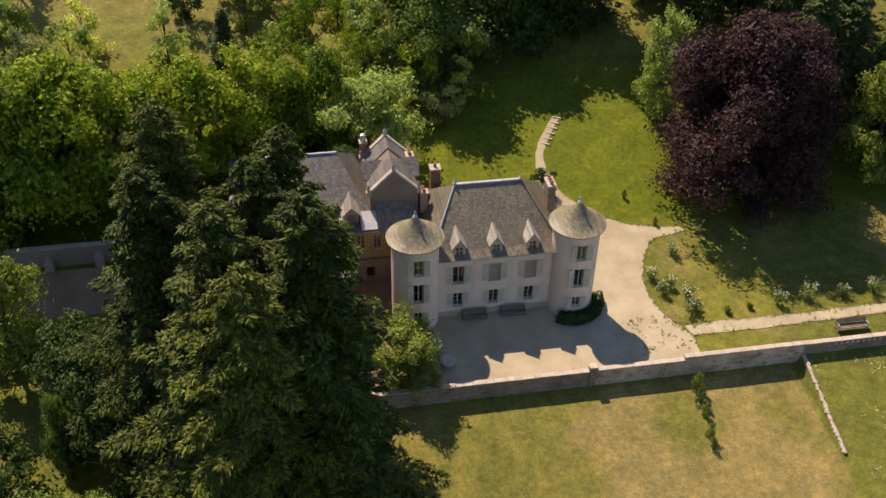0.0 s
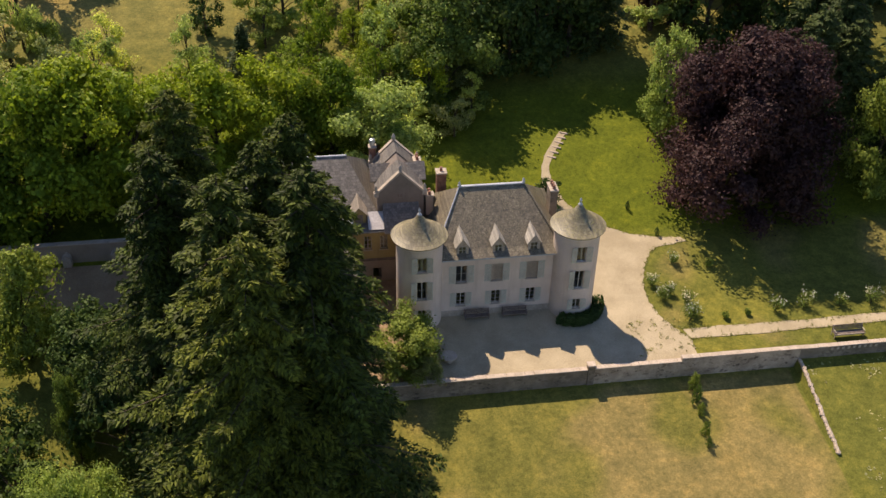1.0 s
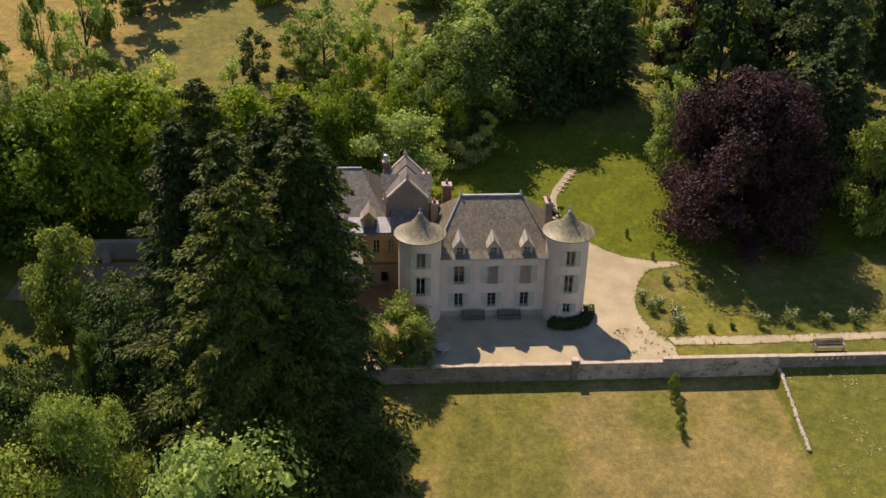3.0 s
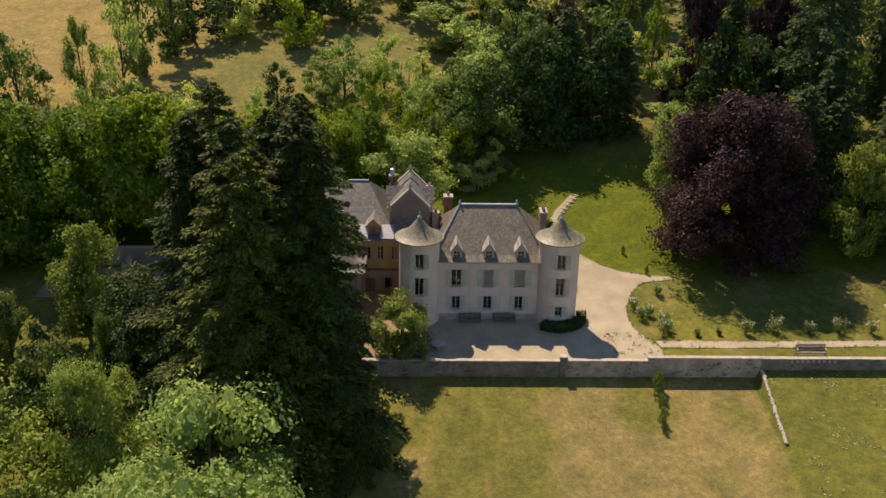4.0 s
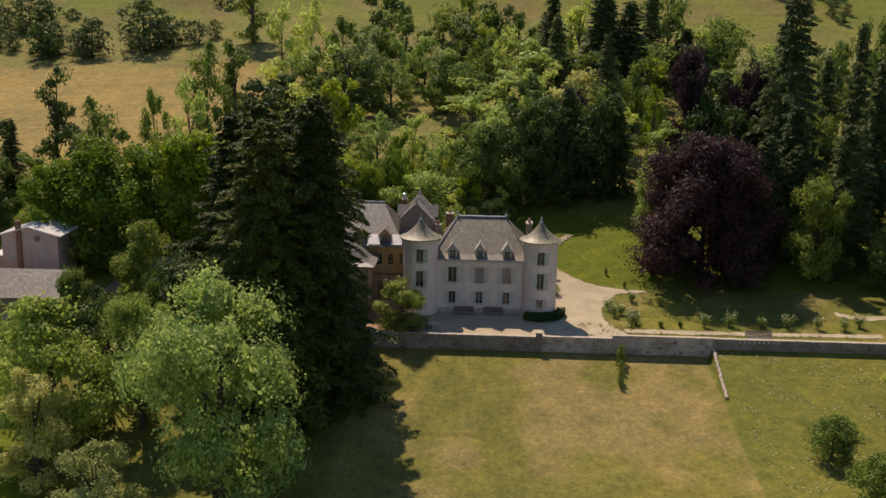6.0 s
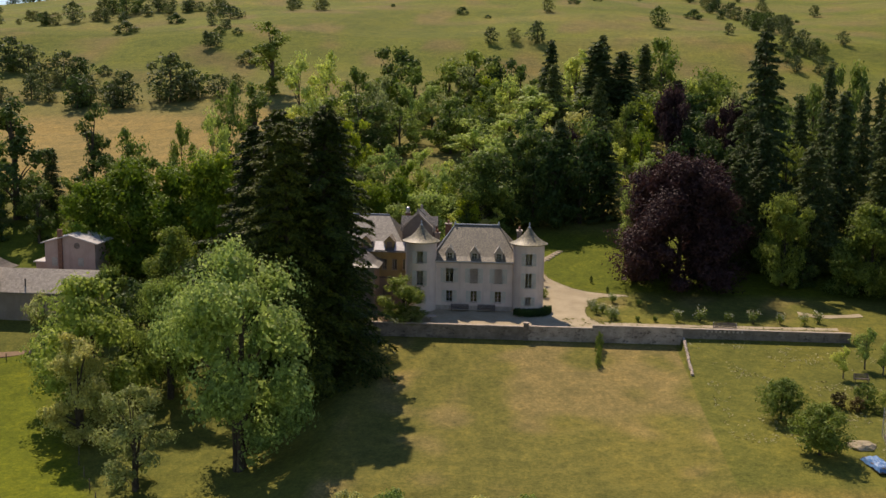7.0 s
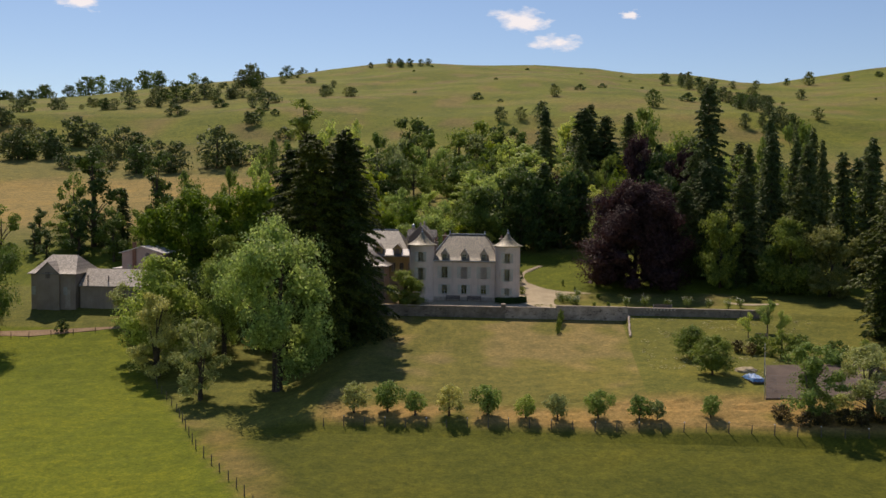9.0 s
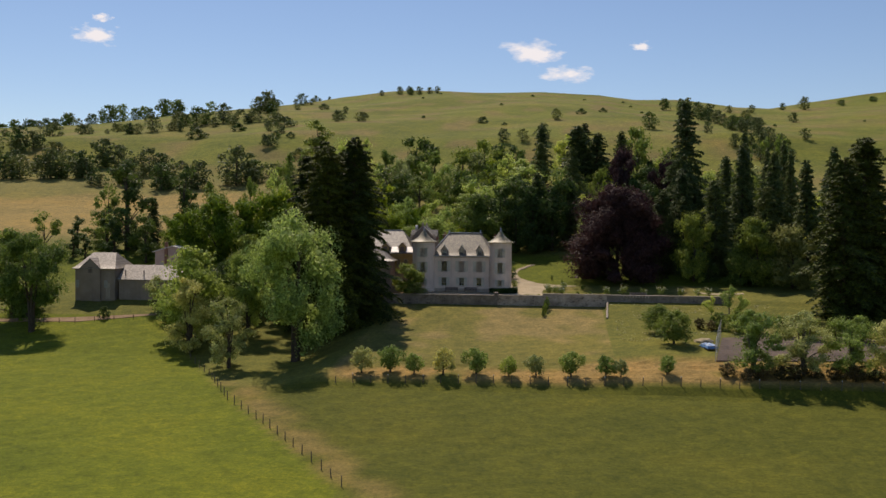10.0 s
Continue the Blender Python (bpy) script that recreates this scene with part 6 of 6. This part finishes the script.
def fence(pts, gap, h, label, lean=4, knobs=False):
    """Rough posts with two strands of wire."""
    f = thing("post_fence", pose(0, 0, 0), label, "fence")
    r = random.Random(len(pts) * 7 + int(gap * 10))
    tops = []
    for a, b in zip(pts, pts[1:]):
        n = max(1, round(math.dist(a, b) / gap))
        for i in range(n):
            x, y = a[0] + (b[0] - a[0]) * i / n, a[1] + (b[1] - a[1]) * i / n
            hh = h * r.uniform(0.85, 1.1)
            ob = part("post", lathe(empty_bm(), [(0.07, -0.3), (0.065, hh * 0.6), (0.055, hh), (0.02, hh + 0.03)], 7), POST_WOOD, f)
            ob.matrix_basis = pose(x, y, gz(x, y), r.uniform(-lean, lean), r.uniform(-lean, lean), r.uniform(0, 90))
            if knobs and len(tops) % 2:
                part("insulator", lathe(empty_bm(), [(0.05, hh + 0.03), (0.07, hh + 0.08), (0.06, hh + 0.15), (0.02, hh + 0.18)], 7), PORCELAIN, ob, "white porcelain insulator")
            tops.append(Vector((x, y, gz(x, y))))
    for k in (0.5, 0.9):
        bm = empty_bm()
        tube(bm, [p + Vector((0, 0, h * k)) for p in tops], [0.006] * len(tops), 3)
        part("wire", bm, POST_WOOD, f)


fence([(-13.2, -63.9), (13.1, -62.8), (45.8, -63.9), (74.1, -63.7)], 2.7, 1.2, "rough wooden posts and wire along the lower field", knobs=True)
fence([(-60, -15.5), (-51.5, -24), (-43, -44), (-35.8, -55.2), (-27.4, -71.3), (-20.0, -81.8), (-11.8, -93.9), (-6.2, -103.1), (-1.1, -111.3)], 3.2, 1.2, "rough wooden posts and wire between two meadows")
fence([(-101.1, -21.8), (-75.5, -20.9), (-61.4, -16.1)], 3.4, 1.1, "wooden posts and wire below the farm")
sheet("path", [(-100.8, -20.5), (-76.6, -17.3), (-61.3, -14.3), (-61.2, -15.1), (-75.6, -20.1), (-100.8, -21.6)], EARTH, 0.08, "thin worn track along the farm fence", 3.0)

# ---- tennis court and things by it ----
sheet("tennis_court", [(44.2, -53.6), (82.5, -51.6), (81.9, -32.5), (47.6, -38.3)], CLAY, 0.12, "brown clay tennis court", 4.0, 0.9)
net = thing("court_fence", pose(0, 0, 0), "tall wire-mesh fence with steel posts at the court", "fence")
line = [(75.4, -51.9), (66.2, -56.6), (59.2, -55.1), (51.7, -54.6), (44.0, -53.9), (45.1, -48.7), (46.2, -43.6), (47.3, -38.6)]
for x, y in line:
    ob = part("post", lathe(empty_bm(), [(0.05, 0), (0.05, 3.4), (0.02, 3.43)], 8), METAL, net)
    ob.location = (x, y, gz(x, y))
for a, b in zip(line, line[1:]):
    bm = empty_bm()
    za, zb = gz(*a), gz(*b)
    n = 16
    for i in range(1, n):
        t = i / n
        p = Vector((a[0] + (b[0] - a[0]) * t, a[1] + (b[1] - a[1]) * t, za + (zb - za) * t))
        tube(bm, [p, p + Vector((0, 0, 3.3))], [0.006, 0.006], 3)
    for j in range(1, 10):
        h = 3.3 * j / 9
        tube(bm, [(a[0], a[1], za + h), (b[0], b[1], zb + h)], [0.006, 0.006], 3)
    part("mesh_panel", bm, METAL, net)
x, y = 44.2, -46.1
tarp = thing("blue_tarpaulin", pose(x, y, gz(x, y), 0, 0, 12), "crumpled blue tarpaulin over a low stack by the court", "tarpaulin")
bm = empty_bm()
bmesh.ops.create_grid(bm, x_segments=12, y_segments=18, size=1)
for v in bm.verts:
    u, w = v.co.x, v.co.y
    v.co = Vector((u * 0.95, w * 1.9, 0.75 - 0.55 * max(abs(u), abs(w)) ** 5 + 0.06 * math.sin(9 * u + 5 * w) + 0.05 * math.sin(13 * w)))
bmesh.ops.solidify(bm, geom=bm.faces[:], thickness=0.02)
part("sheet", bm, TARP, tarp)
part("stack", box(empty_bm(), -0.8, 0.8, -1.7, 1.7, -0.1, 0.55, 0.05), DARK_WOOD, tarp)
x, y = 44.1, -41.3
heap = empty_bm()
bmesh.ops.create_icosphere(heap, subdivisions=3, radius=1)
for v in heap.verts:
    v.co = Vector((v.co.x * 1.6, v.co.y * 1.2, v.co.z * 0.6)) * (1 + 0.25 * noise.noise(v.co * 2))
heap = part("sand_heap", heap, GRAVEL)
heap.location = (x, y, gz(x, y))
tagged(heap, "low heap of pale sand beside the court", "heap")
for i, (x, y, h) in enumerate(((48.9, -58.2, 9.2), (56.0, -58.4, 9.3), (62.6, -59.1, 8.8), (67.7, -59.8, 9.0), (74.9, -54.6, 8.8), (81.6, -55.0, 9.4))):
    plant(WILLOW[i % 2], 14, x, y, h, LEAF_GREY if i % 2 else LEAF_WILLOW, "willow_tree", "grey-green young willow on the bank by the court", 1.3, BARK_PALE)
# added row of dark brown bushes in place of shade on the bank
for i in range(16):
    plant(BUSH[i % 2], 3.2, 44.5 + i * 2.6 + random.uniform(-0.6, 0.6), -60.9 + random.uniform(-0.7, 0.9), random.uniform(1.6, 2.5), LEAF_BROWN, "bank_shade_bush", "low brown bramble on the steep bank under the willows", 1.5, category="bush")
for x, y, h in ((48.4, -21.6, 4.1), (52.2, -18.3, 5.5), (53.9, -20.2, 4.3)):
    plant(SAPLING[0], 6, x, y, h, LEAF_ASH, "sapling", "thin young tree on the upper lawn", 0.72, BARK_PALE)
for x, y, h, lf in ((51.0, -32.7, 4.2, LEAF_MID), (48.4, -30.1, 3.0, LEAF_MID), (53.9, -33.2, 3.6, LEAF_MID), (45.0, -30.6, 2.0, LEAF_BROWN), (46.8, -31.6, 1.8, LEAF_BROWN), (58.2, -36.1, 3.6, LEAF_MID), (62.0, -37.3, 4.0, LEAF_MID), (66.3, -37.6, 3.6, LEAF_MID), (70.3, -39.0, 4.2, LEAF_MID)):
    plant(BUSH[0], 3.2, x, y, h, lf, "shrub", "leafy shrub on the bank behind the court", 1.1, category="shrub")
# sapling and bush on the farm's grass
plant(SAPLING[0], 6, -62.3, -11.0, 6.8, LEAF_GREY, "sapling", "thin young tree on the grass before the barn", 1.0, BARK_PALE)
plant(BUSH[1], 3.2, -70.9, -17.6, 2.4, LEAF_DARK, "shrub", "small round bush on the farm fence", 1.0, category="shrub")

# ---- farm ----
farm = thing("farmhouse", pose(-2.4, 2.0, -1.4), "grey rendered farmhouse with a pale slate roof", "house")
part("wall", box(empty_bm(), -80.4, -71.6, -8.0, 2.0, -3.0, 5.6), GREY_WALL, farm)
part("roof", flared_roof(empty_bm(), -80.7, -71.3, -8.3, 2.3, 5.5, -78.6, -73.4, -3.0, 8.9, 0.4, 0.4), SLATE_FARM, farm)
part("front_gable", prism(empty_bm(), -79.0, -74.6, -3.0, 5.6, 7.6, -8.5, -6.6), GREY_WALL, farm)
part("gable_roof", gable_roof(empty_bm(), -79.0, -74.6, -8.5, -4.0, 5.65, 7.7, "y", 0.3), SLATE_FARM, farm)
part("loft_opening", box(empty_bm(), -77.3, -76.3, -8.53, -8.502, 4.7, 5.9, 0.0), DARK_WOOD, farm)
part("door", box(empty_bm(), -73.6, -72.6, -8.04, -8.002, -0.9, 2.6), CUT_STONE, farm)
for x in (-79.9, -73.55):
    part("shutter", box(empty_bm(), x - 0.4, x + 0.4, -8.06, -8.042, 1.5, 3.1, 0.004), FRAME_PAINT, farm, "closed pale shutter")
barn = thing("barn", pose(-2.0, 2.0, -1.4), "long low barn with a grey-brown slate roof", "barn")
part("wall", box(empty_bm(), -71.5, -55.0, -7.0, 1.0, -3.0, 3.3), GREY_WALL, barn)
part("gable_wall", prism(empty_bm(), -7.0, 1.0, 3.3, 3.35, 5.9, 0, 0.3), GREY_WALL, barn).matrix_basis = Matrix.Translation((-55.0, 0, 0)) @ Matrix.Rotation(radians(90), 4, "Z")
part("roof", gable_roof(empty_bm(), -71.5, -55.0, -7.0, 1.0, 3.4, 6.1, "x", 0.4, 0.18), SLATE_FARM, barn)
for x in (-70.3, -66.2):
    part("vent_pipe", lathe(empty_bm(), [(0.12, 3.8), (0.12, 5.1), (0.18, 5.15), (0.05, 5.3)], 8, x, -6.2), DARK_WOOD, barn)
cot = thing("cottage", pose(-66.5, 10.7, -0.5), "pinkish rendered cottage with a low pale roof", "house")
part("wall", prism(empty_bm(), -4.2, 4.2, -1.0, 8.0, 9.2, -2.8, 3.4), PINK_WALL, cot)
part("roof", gable_roof(empty_bm(), -4.2, 4.2, -2.8, 3.4, 8.05, 9.25, "y", 0.6, 0.16), PALE_SHEET, cot)
part("lean_to", box(empty_bm(), -6.2, -4.21, -2.0, 2.4, -1.0, 4.6), PINK_WALL, cot)
part("lean_to_roof", box(empty_bm(), -6.5, -4.0, -2.3, 2.7, 4.62, 4.78, 0.03), PALE_SHEET, cot)
part("chimney", box(empty_bm(), -1.9, -1.2, -3.1, -2.5, 0, 10.2, 0.03), BRICK, cot)
part("round_window", lathe(empty_bm(), [(0.5, -0.02), (0.5, 0.03)], 20), DARK_WOOD, cot).matrix_basis = pose(1.2, -2.82, 7.6, 90, 0, 0)
for x in (-2.6, 1.8):
    part("window", box(empty_bm(), x - 0.45, x + 0.45, -2.86, -2.802, 4.2, 5.6, 0.02), FRAME_PAINT, cot)

# long wall of the drive with buttresses
dw = thing("drive_wall", pose(1.0, -3.2, 0.7), "long grey wall with squat buttresses along the drive", "wall")
part("wall", box(empty_bm(), -54.5, -32, 17.0, 17.5, -1.5, 2.2), GREY_WALL, dw)
part("coping", box(empty_bm(), -54.6, -31.9, 16.9, 17.6, 2.202, 2.34, 0.03), COPING, dw)
for i in range(5):
    x = -52 + i * 5.2
    part("buttress", prism(empty_bm(), x - 0.45, x + 0.45, -1.5, 1.0, 1.4, 16.2, 16.99), CUT_STONE, dw)
sheet("drive", [(-56, 6.5), (-30, 6.5), (-30, 13.0), (-55, 13.2)], EARTH, 0.06, "trodden drive in the shade of the limes", 2.0)
